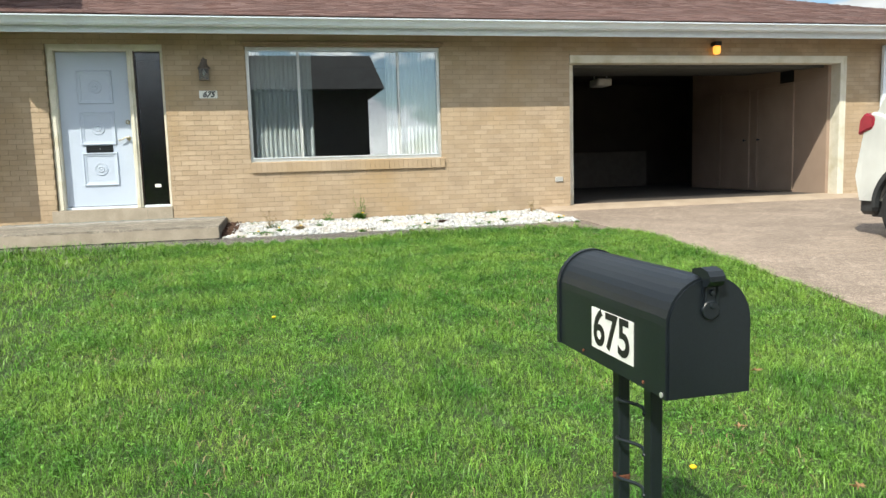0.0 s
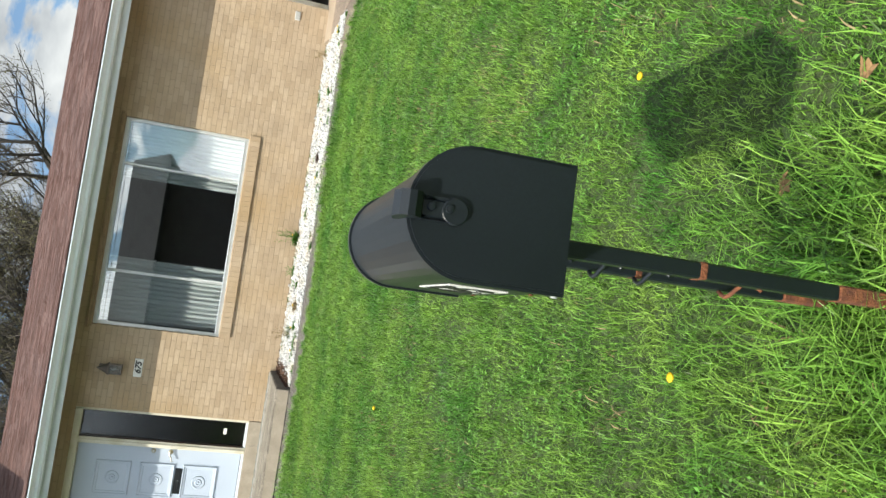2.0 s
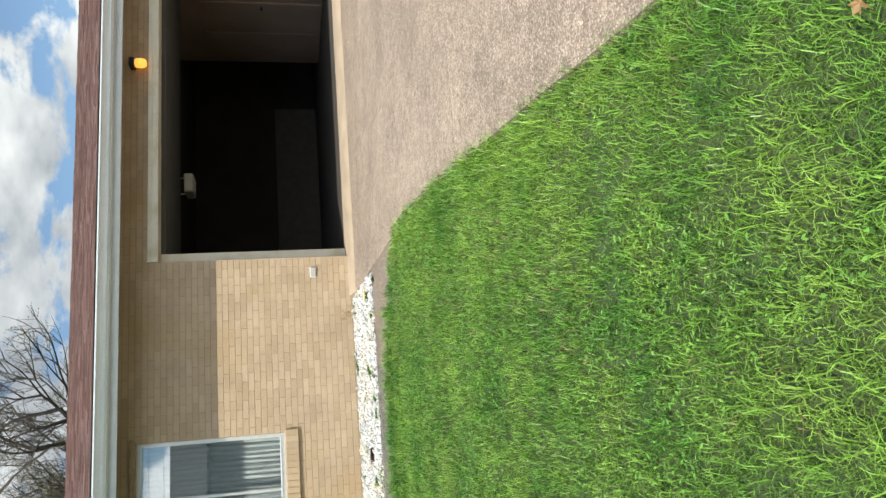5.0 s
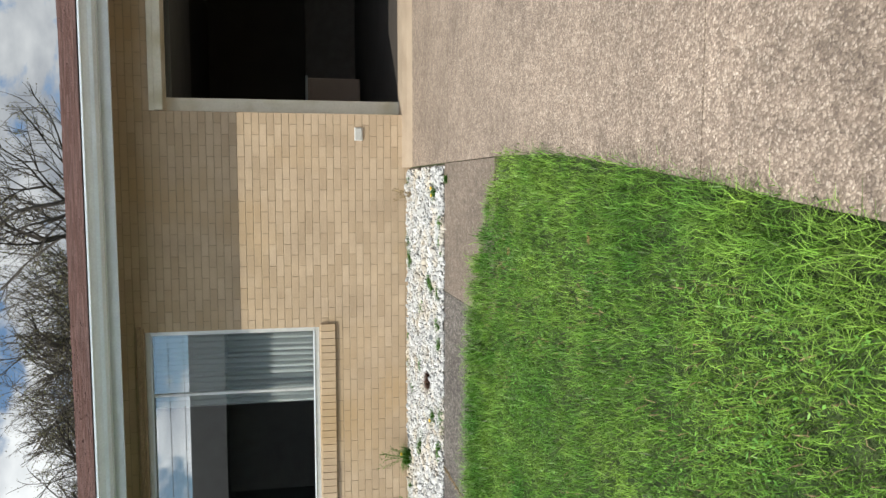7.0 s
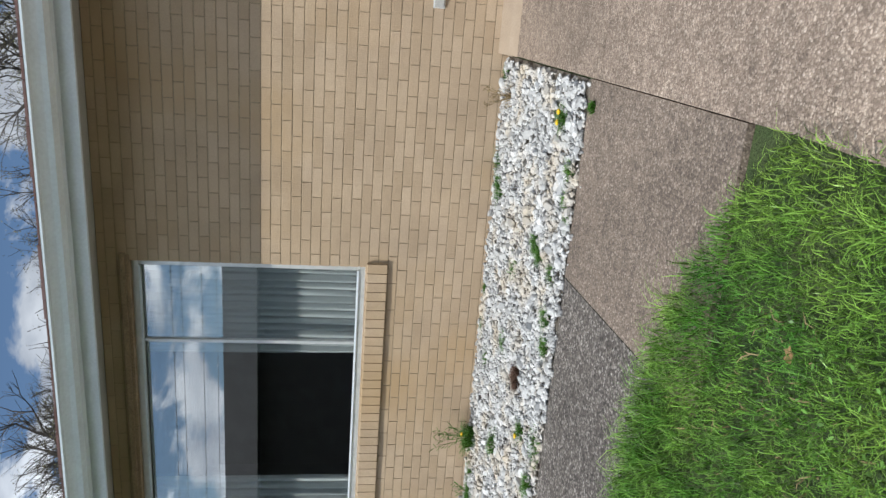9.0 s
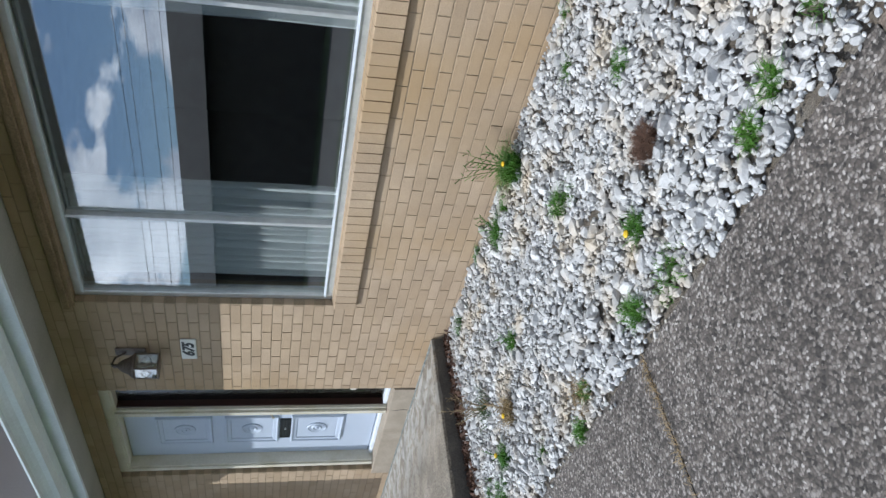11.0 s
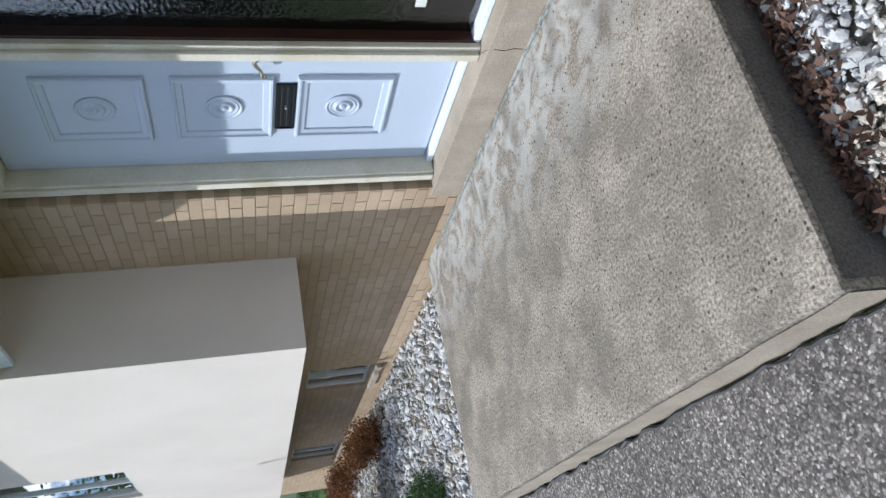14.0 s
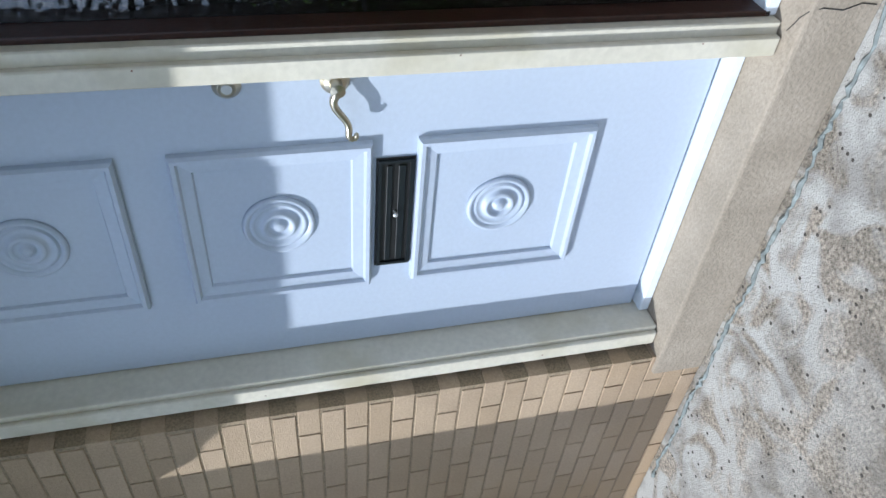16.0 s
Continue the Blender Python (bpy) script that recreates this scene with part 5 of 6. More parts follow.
def bed_front(n):
    x = rs.uniform(-5.11, -0.53, n)
    y = rs.uniform(-1.60, -0.02, n)
    return np.stack([x, y, [ground_z(v) + rs.uniform(-0.006, 0.022) for v in y]], 1)


def bed_far(n):
    x = -8.30 - 8.4 * rs.uniform(0, 1, n) ** 1.3
    y = rs.uniform(-1.58, -0.03, n)
    return np.stack([x, y, [ground_z(v) + rs.uniform(-0.006, 0.018) for v in y]], 1)


def edge_spill(n):
    x = rs.uniform(-5.1, -0.6, n)
    y = -1.59 - np.abs(rs.normal(0, 0.035, n))
    return np.stack([x, y, [ground_z(v) + 0.010 for v in y]], 1)


pebble = lambda r: float(np.clip(r.lognormal(math.log(0.0160), 0.42), 0.007, 0.042))
for nm, n, pl, sz, lab_ in (("gravel", 7500, bed_front, pebble, "white marble chip gravel between the walkway and the brick wall"),
                            ("gravel_chips", 15000, bed_front, lambda r: pebble(r) * 0.74, "smaller white stone chips among the gravel by the brick wall"),
                            ("gravel", 8500, bed_far, lambda r: pebble(r) * 1.25, "white marble chip gravel beside the wing of the house"),
                            ("gravel", 420, edge_spill, lambda r: pebble(r) * 0.7, "stray white pebbles on the edge of the walkway")):
    V, F = lumps(n, pl, sz, rs, fine=n not in (8500, 15000))
    tagged(new(nm, raw_mesh(nm, V, F, M_STONE)), lab_, "gravel", kind="stuff")


def ground_np(y):
    return np.interp(-y, [-60, 0, 1.6, 2.5, 4.5, 6.3, 8.6, 11, 16, 60], [-0.06, -0.06, -0.105, -0.138, -0.185, -0.245, -0.415, -0.60, -0.80, -0.95])


def lawn_np(y):
    return ground_np(y) + np.interp(-y, [2.5, 2.75, 4.5, 6.5], [0.02, 0.075, 0.04, 0.0])


def blades(x, y, height, width, rs_, lean=0.5, z=None):
    """Bent pointed blades: two quads and a tip each, as triangles."""
    n = len(x)
    z = lawn_np(y) - 0.022 if z is None else z
    a = rs_.uniform(0, 2 * np.pi, n)
    dx, dy = np.cos(a), np.sin(a)
    b = a + np.pi / 2 + rs_.normal(0, 0.4, n)
    L = height * np.abs(rs_.normal(lean, 0.28, n))
    lx, ly = np.cos(b) * L, np.sin(b) * L
    w = width
    base = np.stack([x, y, z], 1)
    wv = np.stack([dx * w, dy * w, 0 * w], 1)
    mid = base + np.stack([lx * 0.35, ly * 0.35, height * 0.62], 1)
    tip = base + np.stack([lx, ly, height * (1.0 - 0.28 * np.minimum(L / height, 1.4))], 1)
    V = np.stack([base - wv / 2, base + wv / 2, mid - wv * 0.42, mid + wv * 0.42, tip], 1).reshape(-1, 3)
    k = np.arange(n)[:, None] * 5
    F = np.concatenate([k + np.array([[0, 1, 3]]), k + np.array([[0, 3, 2]]), k + np.array([[2, 3, 4]])], 0)
    return V, F


def leaf_cloud(n, centre, spread, size, rs_, flat=1.0, z0=None, shell=0.0):
    """Small pointed leaves scattered in an uneven clump."""
    d = rs_.normal(size=(n, 3))
    d /= np.linalg.norm(d, axis=1)[:, None]
    r = rs_.uniform(shell, 1, n) ** 0.5
    lump = 1 + 0.25 * np.sin(d[:, 0] * 5 + centre[0] * 3) + 0.2 * np.sin(d[:, 1] * 7 + centre[1])
    p = d * (r * lump)[:, None] * np.array(spread) + np.array(centre)
    if z0 is not None:
        p[:, 2] = np.maximum(p[:, 2], z0 + rs_.uniform(0, 0.03, n))
    u = rs_.normal(size=(n, 3))
    u /= np.linalg.norm(u, axis=1)[:, None]
    w = np.cross(u, rs_.normal(size=(n, 3)))
    w /= np.linalg.norm(w, axis=1)[:, None]
    s = (size * rs_.uniform(0.6, 1.4, n))[:, None]
    V = np.stack([p - u * s, p - w * s * 0.42, p + u * s, p + w * s * 0.42], 1).reshape(-1, 3)
    F = np.arange(n * 4).reshape(n, 4)
    return V, F


def noise2(x, y, s, seed):
    r = np.random.RandomState(seed)
    out = np.zeros_like(x)
    for k in range(6):
        a, p = r.uniform(0, 6.28), r.uniform(0, 6.28)
        f = s * r.uniform(0.6, 1.8)
        out += np.sin((x * np.cos(a) + y * np.sin(a)) * f + p)
    return out / 6


def lawn_mask(x, y):
    edge_y = np.interp(x, [-12, -2.5, -1.45, -1.1, -0.8, -0.5], [-2.58, -2.60, -2.70, -2.82, -2.97, -3.22])
    edge_x = np.array([drive_edge(v) for v in y]) - 0.50
    return (y < edge_y + rs.normal(0, 0.015, len(x))) & (x < edge_x + rs.normal(0, 0.02, len(x)))


Vs, Fs, off = [], [], 0
for n, x0, x1, y0, y1, hm, wd in ((310000, -5.8, -0.6, -11.6, -6.9, 0.048, 0.0027), (280000, -5.8, -0.4, -6.9, -2.5, 0.056, 0.0029),
                                  (190000, -11.5, -5.8, -11.5, -2.5, 0.055, 0.0042)):
    x, y = rs.uniform(x0, x1, n), rs.uniform(y0, y1, n)
    ok = lawn_mask(x, y)
    x, y = x[ok], y[ok]
    tuft = rs.uniform(0, 1, len(x)) < 0.97 + 0.5 * noise2(x, y, 28.0, 6)
    x, y = x[tuft], y[tuft]
    h = hm * (0.75 + 0.35 * noise2(x, y, 2.2, 4) + 0.40 * noise2(x, y, 9.0, 5) + 0.60 * noise2(x, y, 34.0, 6)) * rs.uniform(0.5, 1.35, len(x))
    h = np.clip(h, 0.018, 0.2)
    rim = np.exp(-((y + 2.78 - 0.2 * np.clip(x + 1.5, 0, 1)) / 0.30) ** 2)
    kerb = np.exp(-((x + 0.62 - np.array([drive_edge(v) for v in y])) / 0.14) ** 2)
    h *= 1 + 0.5 * kerb + 1.0 * rim + 0.7 * rim * np.clip((-5.6 - x) / 0.8, 0, 1)
    for track in (-4.18, -4.97, -6.64, -8.2):
        h *= 1 - 0.32 * np.exp(-((y - track - 0.05 * np.sin(x * 1.3)) / 0.07) ** 2)
    h = np.clip(h, 0.016, 0.19)
    V, F = blades(x, y, h, wd * rs.uniform(0.6, 1.4, len(x)), rs, 0.95)
    Vs.append(V)
    Fs.append(F + off)
    off += len(V)
# long uncut tufts round the mailbox posts
cx = np.concatenate([rs.normal(-3.74, 0.20, 1500), rs.normal(-3.95, 0.35, 1500), rs.uniform(-3.4, -2.6, 400)])
cy = np.concatenate([rs.normal(-9.38, 0.14, 1500), rs.normal(-9.75, 0.22, 1500), rs.uniform(-9.9, -9.5, 400)])
V, F = blades(cx, cy, rs.uniform(0.08, 0.20, len(cx)), rs.uniform(0.0025, 0.005, len(cx)), rs, 0.7)
Vs.append(V)
Fs.append(F + off)
tagged(new("grass", raw_mesh("grass", np.concatenate(Vs), np.concatenate(Fs), M_GRASS)), "thick green lawn grass with uneven blades", "grass", kind="stuff")

nc = 90000
cx, cy = rs.uniform(-6.0, -0.9, nc), rs.uniform(-11.5, -3.2, nc)
keep = lawn_mask(cx, cy) & (noise2(cx, cy, 4, 14) > 0.05)
cx, cy = cx[keep], cy[keep]
V, F = leaf_cloud(len(cx), (0, 0, 0), (0.001, 0.001, 0.001), 0.0092, rs)
V = (V.reshape(-1, 4, 3) * np.array([1, 1, 0.45]) + np.stack([cx, cy, lawn_np(cy) + rs.uniform(0.0, 0.034, len(cx))], 1)[:, None]).reshape(-1, 3)
tagged(new("clover", raw_mesh("clover", V, F, M_CLOVER)), "small clover leaves among the lawn grass", "clover", kind="stuff")
x, y = rs.uniform(-11, -0.9, 26000), rs.uniform(-11.5, -2.9, 26000)
keep = lawn_mask(x, y) & (noise2(x, y, 5, 8) > 0.15)
V, F = blades(x[keep], y[keep], rs.uniform(0.02, 0.05, keep.sum()), rs.uniform(0.003, 0.006, keep.sum()), rs, 0.9)
tagged(new("dry_grass", raw_mesh("dry_grass", V, F, M_STRAW)), "dry straw-coloured grass in the lawn", "grass", kind="stuff")


def bush(name, centre, spread, n, size, material, label, category="shrub", seed=1, stems=14, group=""):
    r = np.random.RandomState(seed)
    b = thing(name, (centre[0], centre[1], ground_z(centre[1]) - 0.02), label, category, group)
    bm_ = bmesh.new()
    rr = random.Random(seed)
    for _ in range(stems):
        a, q = rr.uniform(0, 6.28), rr.uniform(0.3, 0.8)
        e = (math.cos(a) * spread[0] * q, math.sin(a) * spread[1] * q, spread[2] * rr.uniform(0.7, 1.6))
        tube(bm_, [(0, 0, 0), (e[0] * 0.4, e[1] * 0.4, e[2] * 0.5), e], [0.012, 0.008, 0.003], 5)
    part("stems", bm_, M_BARK, b)
    V, F = [], []
    o = 0
    for k in range(7):
        a = 6.28 * k / 7 + r.uniform(0, 0.5)
        c = (math.cos(a) * spread[0] * 0.42, math.sin(a) * spread[1] * 0.42, spread[2] * r.uniform(0.75, 1.15))
        v, f = leaf_cloud(n // 7, c, (spread[0] * 0.55, spread[1] * 0.55, spread[2] * 0.7), size, r, z0=0.0)
        V.append(v)
        F.append(f + o)
        o += len(v)
    lv = new("leaves", raw_mesh("leaves", np.concatenate(V), np.concatenate(F), material))
    lv.parent = b
    return b


bush("juniper_shrub", (-9.9, -1.35, 0), (0.75, 0.24, 0.13), 5200, 0.016, M_SHRUB, "low green shrub spreading over the white gravel beside the porch", seed=2)
bush("juniper_shrub", (-11.6, -1.5, 0), (0.6, 0.45, 0.24), 5200, 0.018, M_SHRUB, "rounded dark green shrub in the white gravel", seed=3)
bush("grass_clump", (-9.6, -1.95, 0), (0.5, 0.16, 0.06), 2600, 0.016, M_WEED, "low bright green clump at the edge of the walkway", "plant", seed=4)
bush("dead_shrub", (-11.9, -0.40, 0), (0.95, 0.26, 0.22), 6000, 0.016, M_RUSSET, "low russet-brown dead shrub along the wing wall", seed=5)
bush("dead_shrub", (-14.2, -0.42, 0), (1.2, 0.30, 0.24), 6000, 0.018, M_RUSSET, "low russet-brown dead shrub farther along the wing wall", seed=6)
bush("dark_shrub", (-12.6, -1.45, 0), (0.8, 0.30, 0.36), 8000, 0.028, M_SHRUB, "dark green shrub in the bed beyond the porch", seed=7)
bush("purple_shrub", (-12.0, -1.35, 0), (0.8, 0.30, 0.80), 15000, 0.030, M_PURPLE, "tall dark purple-brown shrub at the corner of the house", seed=8, stems=22)
# sprigs rising from the purple shrub
bm = bmesh.new()
V, F, o = [], [], 0
r9 = np.random.RandomState(9)
for k, (y0, z0, y1, z1) in enumerate(((-0.30, 0.9, 0.10, 1.66), (-0.32, 0.85, -0.17, 1.78), (-0.25, 0.8, -0.09, 1.34), (-0.5, 0.7, -0.45, 1.25), (-0.4, 0.5, -0.30, 1.15))):
    pts = [(0.10 * math.sin(5 * t_ + k), y0 + (y1 - y0) * t_ ** 1.4, z0 + (z1 - z0) * t_) for t_ in [i / 7 for i in range(8)]]
    tube(bm, pts, [0.007 - 0.0007 * i for i in range(8)], 5)
    for i in range(1, 8):
        v, f = leaf_cloud(34, pts[i], (0.045, 0.045, 0.06), 0.022, r9)
        V.append(v)
        F.append(f + o)
        o += len(v)
sprig = thing("shrub_sprigs", (-11.3, -1.0, ground_z(-1.0)), "leafy sprigs of the purple shrub reaching upwards", "shrub")
part("stems", bm, M_BARK, sprig)
lv = new("leaves", raw_mesh("leaves", np.concatenate(V), np.concatenate(F), M_PURPLE))
lv.parent = sprig
for i, (hx, hy, sx, sz) in enumerate(((-23, -3.5, 2.0, 2.9), (-24.5, 0.2, 2.0, 3.0), (-25, -7, 2.6, 3.3), (-27, 4.5, 3, 2.8))):
    bush("hedge_shrub", (hx, hy, 0), (sx, 2.2, sz), 16000, 0.07, M_HEDGE, "tall leafy green shrub behind the side lawn", "shrub", seed=20 + i, group="tall shrubs of the side lawn")
V, F = blades(rs.uniform(-26, -17, 14000), rs.uniform(-6, 6, 14000), rs.uniform(0.05, 0.10, 14000), rs.uniform(0.01, 0.02, 14000), rs, 0.6)
tagged(new("side_lawn", raw_mesh("side_lawn", V, F, M_GRASS)), "bright green side lawn beyond the house", "grass", kind="stuff")


def weed(name, loc, n, h, spread, material, label, flowers=0, seed=0, stalks=0, category="weed", group=""):
    r = np.random.RandomState(seed)
    w = thing(name, (loc[0], loc[1], ground_z(loc[1]) + 0.005), label, category, group)
    k = max(n, 3) * 3
    a = r.uniform(0, 6.28, k)
    q = r.uniform(0.0, 1, k)
    x, y = np.cos(a) * q * spread * 0.5, np.sin(a) * q * spread * 0.5
    V, F = blades(x, y, r.uniform(0.5, 1.2, k) * h, r.uniform(0.0022, 0.0055, k) * (0.6 if material is M_STRAW or material is M_LITTER else 1.0), r, 1.1, z=np.zeros(k))
    lv_ = new("leaves", raw_mesh("leaves", V, F, material))
    lv_.parent = w
    rr = random.Random(seed)
    for _ in range(flowers):
        fx, fy, fz = rr.uniform(-spread, spread) * 0.4, rr.uniform(-spread, spread) * 0.4, h * rr.uniform(0.7, 1.1)
        part("stem", tube(bmesh.new(), [(fx * 0.6, fy * 0.6, 0), (fx, fy, fz)], 0.002, 5), M_WEED, w)
        part("flower", lathe(bmesh.new(), [(0.004, -0.006), (0.014, 0.0), (0.015, 0.004), (0.010, 0.009), (0.002, 0.011)], (fx, fy, fz), "z", 14), M_YELLOW, w, "yellow dandelion head")
    for _ in range(stalks):
        a_ = rr.uniform(0, 6.28)
        ex, ey, ez = math.cos(a_) * spread * 0.6, math.sin(a_) * spread * 0.4, h * rr.uniform(1.4, 2.6)
        bm_ = bmesh.new()
        tube(bm_, [(0, 0, 0), (ex * 0.5, ey * 0.5, ez * 0.6), (ex, ey, ez)], [0.0025, 0.002, 0.001], 4)
        for j in range(7):
            t_ = 0.4 + 0.09 * j
            b_ = rr.uniform(0, 6.28)
            p0 = Vector((ex * t_, ey * t_, ez * t_))
            tube(bm_, [p0, p0 + Vector((math.cos(b_) * 0.03, math.sin(b_) * 0.03, 0.03))], [0.0014, 0.0024], 4)
        part("stalk", bm_, M_WEED if material is M_WEED else M_STRAW, w)
    return w


jx = rs.normal(-2.83, 0.006, 260)
jy = -1.66 - np.abs(rs.normal(0, 0.35, 260))
V, F = blades(jx, jy, rs.uniform(0.008, 0.03, 260), rs.uniform(0.002, 0.004, 260), rs, 1.6, z=ground_np(jy) + 0.002)
tagged(new("joint_grass", raw_mesh("joint_grass", V, F, M_STRAW)), "dry grass strands rooted in the walkway joint", "grass", kind="stuff")
gw_ = "weeds in the gravel"
for (lx, ly, n, h, s, fl, st, mt, lb) in (
        (-3.30, -0.16, 90, 0.13, 0.16, 1, 7, M_WEED, "bushy green weed with a yellow flower against the brick wall"),
        (-2.30, -1.10, 260, 0.06, 0.12, 0, 0, M_LITTER, "dried dark brown weed clump in the white gravel"),
        (-3.0, -0.72, 46, 0.06, 0.12, 0, 0, M_WEED, "flat green weed rosette in the white gravel"),
        (-2.55, -1.28, 40, 0.05, 0.11, 1, 0, M_WEED, "small green weed with a yellow flower near the walkway"),
        (-2.74, -1.52, 46, 0.05, 0.12, 0, 0, M_WEED, "small green weed at the edge of the gravel"),
        (-4.18, -1.12, 70, 0.09, 0.13, 1, 2, M_STRAW, "dry weed clump with a yellow dandelion"),
        (-4.60, -1.46, 90, 0.05, 0.26, 1, 0, M_WEED, "green weed patch with a dandelion beside the porch"),
        (-4.42, -1.28, 50, 0.06, 0.13, 1, 1, M_WEED, "green weed with a yellow flower"),
        (-3.92, -0.85, 34, 0.05, 0.09, 0, 2, M_WEED, "small green weed in the gravel"),
        (-3.75, -0.22, 60, 0.06, 0.2, 0, 3, M_WEED, "green weeds along the foot of the brick wall"),
        (-1.35, -0.20, 60, 0.05, 0.2, 0, 0, M_WEED, "flat green weeds at the wall foot near the garage"),
        (-0.75, -0.28, 16, 0.09, 0.12, 0, 5, M_STRAW, "thin dry weed stalks near the garage corner"),
        (-0.72, -1.38, 40, 0.06, 0.10, 2, 0, M_WEED, "green weed with small yellow flowers at the driveway corner"),
        (-1.9, -1.50, 40, 0.04, 0.12, 0, 0, M_WEED, "low green weed at the edge of the walkway"),
        (-1.45, -1.15, 40, 0.05, 0.1, 0, 0, M_WEED, "low green weed in the white gravel"),
        (-3.35, -1.50, 60, 0.04, 0.2, 0, 0, M_STRAW, "matted dry grass at the walkway joint"),
        (-3.45, -1.62, 30, 0.04, 0.12, 0, 0, M_WEED, "green tuft in the walkway joint"),
        (-0.62, -1.72, 26, 0.03, 0.06, 0, 0, M_WEED, "green tuft in the driveway joint"),
        (-4.55, -0.9, 14, 0.12, 0.2, 0, 6, M_SHRUB, "thin wiry stalks beside the porch")):
    weed("weed", (lx, ly), int(n * 1.9), h, s, mt, lb, fl, seed=int(abs(lx) * 100 + abs(ly) * 10), stalks=st, group=gw_)
rw = random.Random(77)
for i in range(26):
    lx, ly = rw.uniform(-5.0, -0.6), rw.choice((rw.uniform(-1.60, -1.42), rw.uniform(-1.60, -1.42), rw.uniform(-0.10, -0.04), rw.uniform(-1.4, -0.1)))
    where = "along the edge of the walkway" if ly < -1.42 else "at the foot of the brick wall" if ly > -0.11 else "between the white stones"
    weed("weed", (lx, ly), rw.randint(22, 70), rw.uniform(0.025, 0.05), rw.uniform(0.06, 0.2), M_WEED, "tiny low green weed " + where, seed=200 + i, group=gw_)
for (lx, ly) in ((-4.53, -6.20), (-3.11, -8.56), (-3.96, -8.86), (-6.6, -9.4)):
    d = thing("dandelion", (lx, ly, ground_z(ly) + 0.01), "yellow dandelion in the lawn", "flower", "dandelions in the lawn")
    part("stem", tube(bmesh.new(), [(0, 0, -0.02), (0.005, 0, 0.045)], 0.002, 5), M_WEED, d)
    part("flower", lathe(bmesh.new(), [(0.003, 0.040), (0.012, 0.046), (0.013, 0.050), (0.008, 0.054), (0.002, 0.056)], (0.005, 0, 0), "z", 14), M_YELLOW, d)
M_LEAF = leafy("dead oak leaf", (0.42, 0.26, 0.13), (0.32, 0.19, 0.09), 0.8, 0.2, 0.25)
for i, (lx, ly, lz) in enumerate(((-4.62, -8.55, 0.04), (-2.64, -8.80, 0.05), (-3.49, -9.16, 0.05), (-2.24, -7.70, 0.03), (-2.72, -8.27, 0.04), (-3.28, -9.34, 0.05), (-1.27, -7.79, 0.04), (-1.0, -3.42, 0.06), (-0.86, -4.43, 0.05))):
    r = random.Random(i)
    bm = bmesh.new()
    rim_ = []
    for k in range(14):
        a = 2 * math.pi * k / 14
        q = (0.032 if k % 2 else 0.015) * r.uniform(0.8, 1.2)
        rim_.append(bm.verts.new((math.cos(a) * q, math.sin(a) * q * 0.7, r.uniform(-0.004, 0.012))))
    c_ = bm.verts.new((0, 0, 0.0))
    for k in range(14):
        bm.faces.new((c_, rim_[k], rim_[(k + 1) % 14]))
    lf = thing("dead_leaf", (lx, ly, ground_z(ly) + lz), "curled tan dead leaf lying in the lawn", "leaf", "dead leaves in the lawn")
    part("blade", bm, M_LEAF, lf)
# brown leaf litter along the porch
r = np.random.RandomState(33)
n = 1100
px = -5.13 + np.abs(r.normal(0, 0.075, n))
py = r.uniform(-1.5, -0.03, n)
V, F = leaf_cloud(n, (0, 0, 0), (0.001, 0.001, 0.001), 0.020, r)
V = V.reshape(n, 4, 3) + np.stack([px, py, ground_np(py) + r.uniform(0.02, 0.045, n)], 1)[:, None]
tagged(new("leaf_litter", raw_mesh("leaf_litter", V.reshape(-1, 3), F, M_LITTER)), "brown leaf litter in the gravel along the porch", "leaves", kind="stuff")


# ---- trees ----
def tree(name, loc, height, spread, seed, label, leaves=14000, depth=6, group="trees behind the house", leaf=0.028):
    r = random.Random(seed)
    bm_ = bmesh.new()
    tips = []

    def grow(p, d, length, rad, lev):
        pts, q = [p], p
        k = 4 if lev < 3 else 3
        dd = d.copy()
        for i in range(k):
            dd = (dd + Vector((r.uniform(-1, 1), r.uniform(-1, 1), r.uniform(-0.5, 0.9))) * 0.13).normalized()
            q = q + dd * (length / k)
            pts.append(q)
        tube(bm_, pts, [rad * (1 - 0.42 * i / k) for i in range(k + 1)], 7 if lev < 2 else (5 if lev < 4 else 3), caps=lev < 2)
        if lev >= depth:
            tips.append((pts[1], q))
            return
        if lev >= depth - 2:
            tips.append((pts[2], q))
        for i in range(3):
            base = pts[-1] if i == 0 else pts[r.randint(max(1, k - 2), k)]
            ax = Vector((r.uniform(-1, 1), r.uniform(-1, 1), r.uniform(-0.3, 0.5)))
            nd = (dd * 0.75 + ax.normalized() * r.uniform(0.45, 0.85) * spread).normalized()
            nd.z = max(nd.z, -0.05)
            grow(base, nd, length * r.uniform(0.66, 0.84), rad * (0.68 if i == 0 else 0.58), lev + 1)

    grow(Vector((0, 0, -0.1)), Vector((0.02, 0, 1)), height * 0.27, height * 0.027, 0)
    t = thing(name, loc, label, "tree", group)
    part("trunk", bm_, M_BARK, t)
    rr_ = np.random.RandomState(seed)
    pts = np.array([list(a.lerp(b, r.random())) for a, b in tips for _ in range(max(1, leaves // len(tips)))])
    pts = pts + rr_.normal(0, 0.07, pts.shape)
    n_ = len(pts)
    V_, F_ = leaf_cloud(n_, (0, 0, 0), (0.001,) * 3, leaf, rr_)
    V_ = (V_.reshape(n_, 4, 3) + pts[:, None]).reshape(-1, 3)
    cr = new("crown", raw_mesh("crown", V_, F_, M_BUDS))
    cr.parent = t


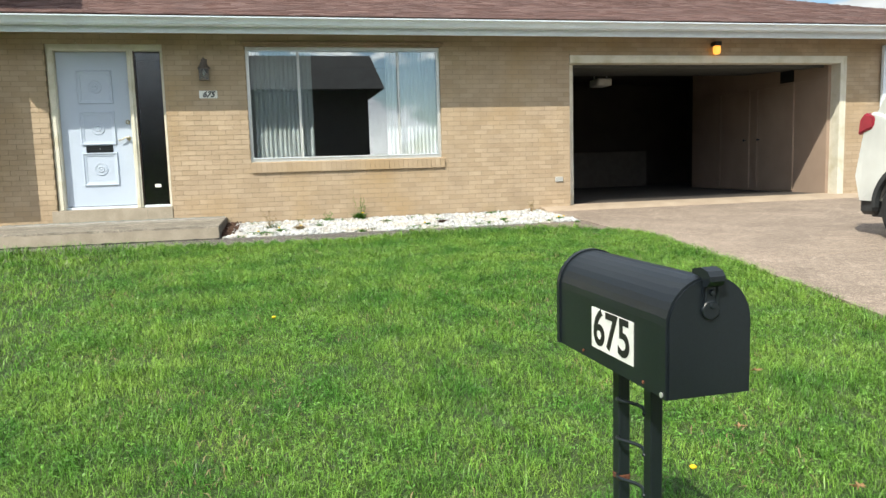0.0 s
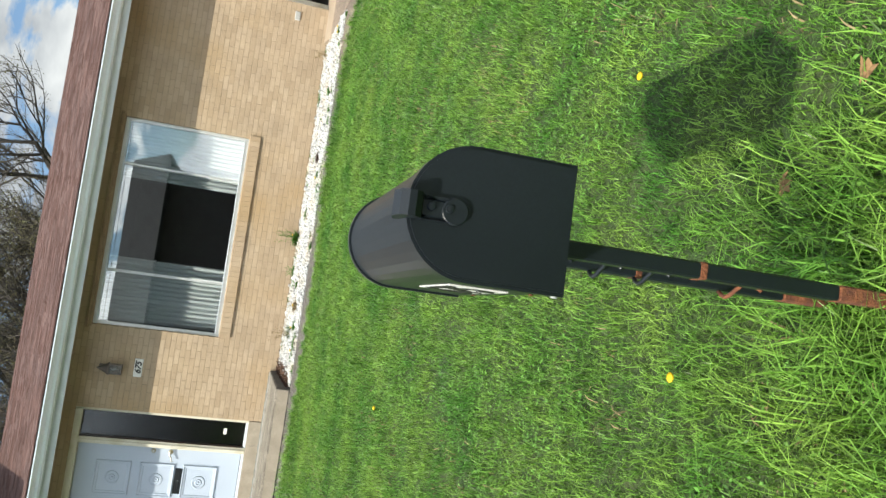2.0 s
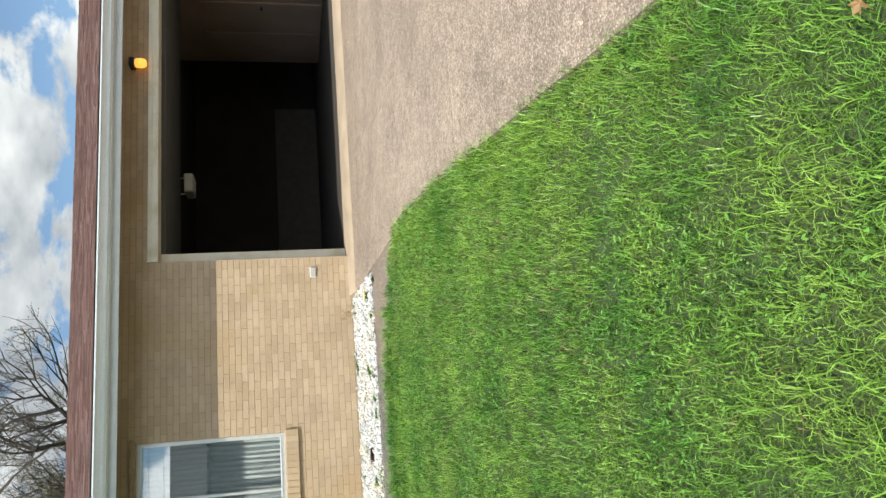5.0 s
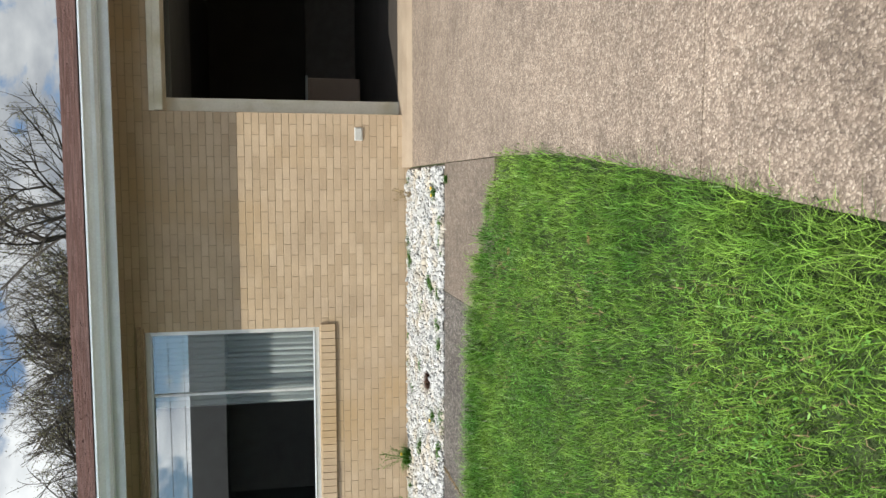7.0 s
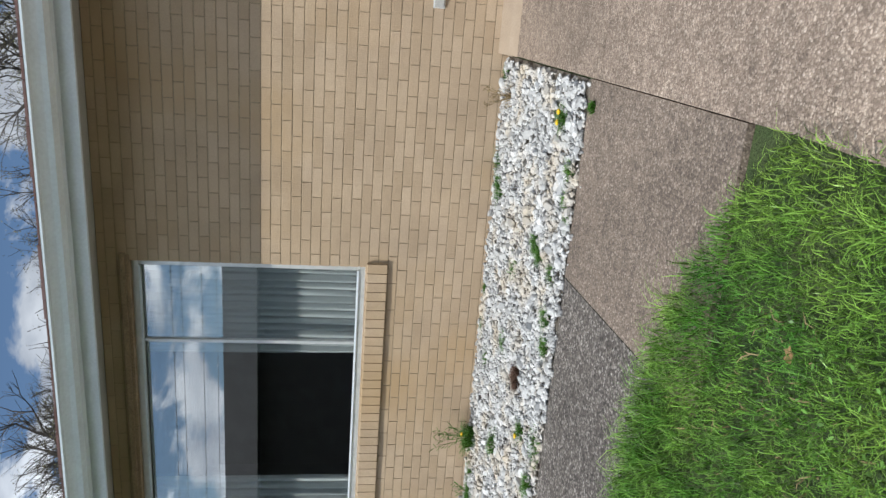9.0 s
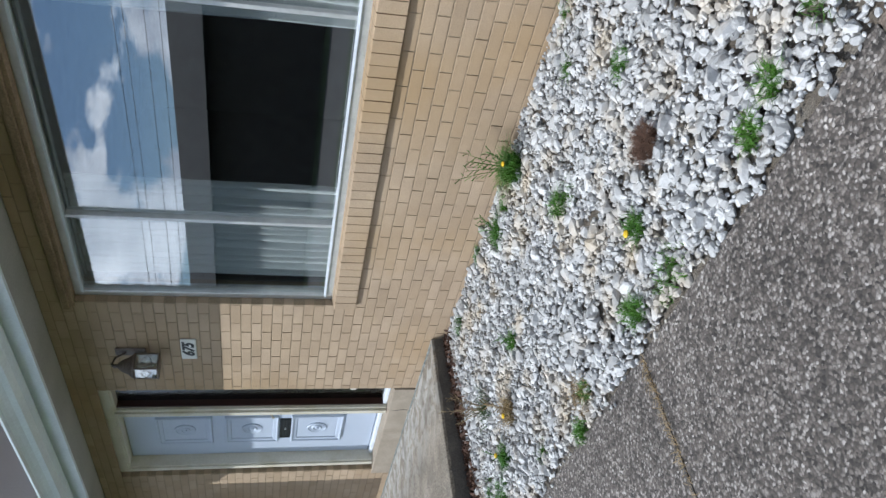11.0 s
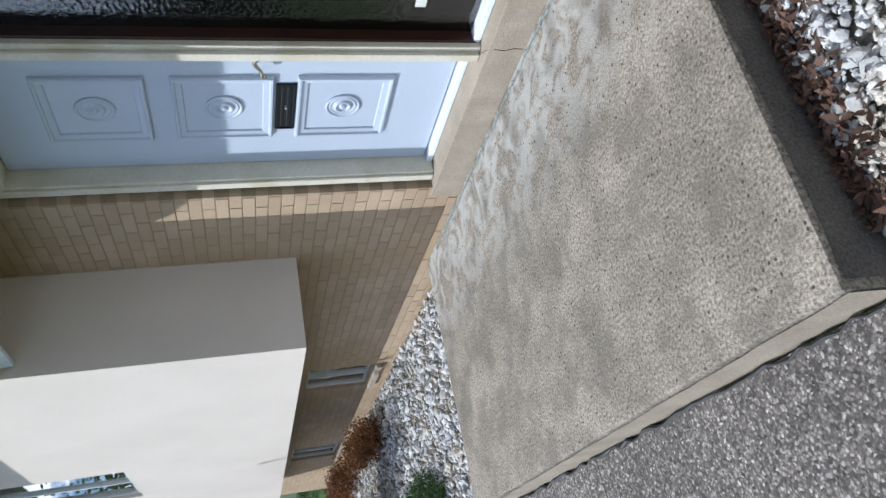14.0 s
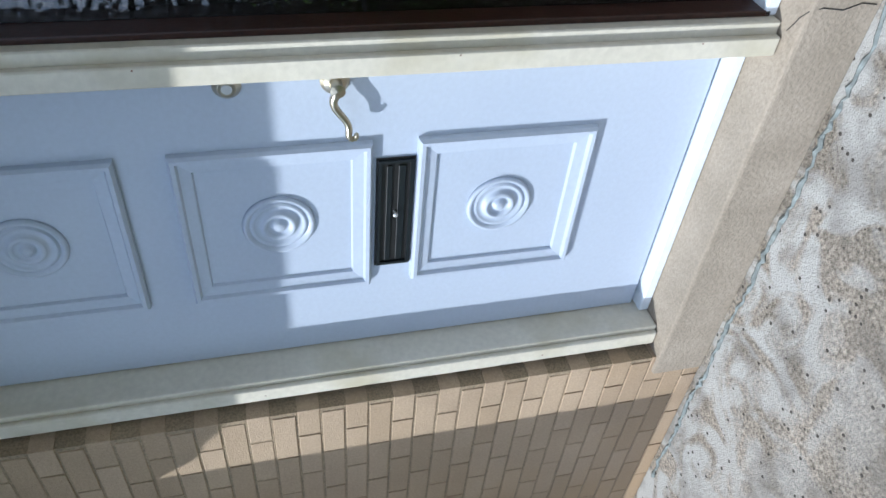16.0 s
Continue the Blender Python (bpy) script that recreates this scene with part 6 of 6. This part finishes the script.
tree("tree", (-4.6, 14.5, -0.3), 11.5, 0.95, 41, "tall spring tree with fine twigs and first leaves, behind the house", 30000, 8)
tree("tree", (-7.6, 12.8, -0.3), 9.5, 0.95, 45, "slender budding tree between two taller ones behind the house", 14000, 7)
tree("tree", (-10.2, 15.0, -0.3), 12.5, 0.95, 42, "tall bare tree with upright branches behind the house", 12000, 8)
tree("tree", (-5.9, 15.6, -0.3), 10.5, 0.95, 47, "fine-twigged budding tree filling the gap behind the house", 24000, 8)
tree("tree", (-9.0, 13.6, -0.3), 9.5, 0.95, 48, "low budding tree between taller bare ones behind the house", 16000, 8)
tree("tree", (-14.5, 13.0, -0.3), 10.0, 0.9, 43, "bare budding tree behind the wing of the house", 9000, 6)

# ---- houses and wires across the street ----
# walls and roofs coloured near black to reflect as a backlit silhouette
M_FAR = mat("near-black silhouette shingle", (0.022, 0.022, 0.024), rough=0.95, bump=0.2, coords="World")
far = thing("house", (-7.2, -31, -0.9), "low-roofed house across the street, its backlit look put into near-black colours", "house")
part("wall", boxes((-7.6, 7.6, -4, 4, 0, 5.4)), M_SHADED, far)
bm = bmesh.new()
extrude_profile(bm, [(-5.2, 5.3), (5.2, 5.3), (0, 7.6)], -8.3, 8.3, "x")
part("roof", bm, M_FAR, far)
# second house added to lengthen the dark band reflected in the picture window
far2 = thing("house", (-30.5, -31, -0.9), "added second house across the street, near black to lengthen the window's dark reflection", "house")
part("wall", boxes((-14.6, 14.6, -4, 4, 0, 5.4)), M_SHADED, far2)
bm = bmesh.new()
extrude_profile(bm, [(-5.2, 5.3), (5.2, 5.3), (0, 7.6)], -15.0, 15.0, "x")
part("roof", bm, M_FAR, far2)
tree("tree", (15.5, -44, -0.9), 8.0, 0.8, 52, "bare tree beyond the house across the street", 5000, 5, "trees across the street")
for px_ in (-46, 15):
    pole = thing("utility_pole", (px_, -25, -0.9), "brown wooden utility pole beside the street", "utility pole", "utility poles")
    part("shaft", tube(bmesh.new(), [(0, 0, 0), (0, 0, 9.5)], [0.15, 0.11], 12), M_BARK, pole)
    part("crossarm", boxes((-0.06, 0.06, -1.1, 1.1, 8.8, 8.92)), M_BARK, pole)
for k, (yy, zz) in enumerate(((-24, 8.0), (-25.8, 8.0), (-25, 7.0), (-25, 6.4))):
    bm = tube(bmesh.new(), [(x_, yy, zz - 0.7 * (1 - ((x_ + 15.5) / 30.5) ** 2) * 0.6) for x_ in range(-46, 16, 4)], 0.014, 5)
    tagged(part("overhead_wire", bm, M_INK), "black overhead wire between the utility poles", "wire", "overhead wires")

# ---- bricks of the front wall, last ----
near = sorted(range(len(brick_list)), key=lambda i: abs(brick_list[i][0] - (-7.75 if brick_list[i][0] < -6.6 else -5.5)) + 0.02 * abs(brick_list[i][1] - 1.0))
near = [i for i in near if -8.06 < brick_list[i][0] < -4.8 and brick_list[i][1] > -0.05][:300]
chosen = set(near)
V, F, o = [], [], 0
for i, (bx, bz, bw, bh, dp, dy_) in enumerate(brick_list):
    if i in chosen:
        b_ = new("brick", brick_mesh(bw, dp, bh))
        b_.parent = wall_south
        b_.location = (bx, dy_, bz)
    else:
        if bz + bh < -0.12 or (bx + bw < BX0 and bz > 3):
            continue
        c = 0.0014
        y0_ = dy_
        v = [(bx + c, y0_, bz + c), (bx + bw - c, y0_, bz + c), (bx + bw - c, y0_, bz + bh - c), (bx + c, y0_, bz + bh - c),
             (bx, y0_ + c, bz), (bx + bw, y0_ + c, bz), (bx + bw, y0_ + c, bz + bh), (bx, y0_ + c, bz + bh),
             (bx, dp, bz), (bx + bw, dp, bz), (bx + bw, dp, bz + bh), (bx, dp, bz + bh)]
        V += v
        F += [(o, o + 1, o + 2, o + 3)]
        for p_, q_ in ((0, 4), (4, 8)):
            for j in range(4):
                F.append((o + p_ + j, o + q_ + j, o + q_ + (j + 1) % 4, o + p_ + (j + 1) % 4))
        o += 12
me = raw_mesh("brickwork", V, F, M_BRICK)
bm = bmesh.new()
bm.from_mesh(me)
bmesh.ops.recalc_face_normals(bm, faces=bm.faces)
bm.to_mesh(me)
bm.free()
ob = new("brickwork", me)
ob.parent = wall_south
ob["kind"] = "stuff"
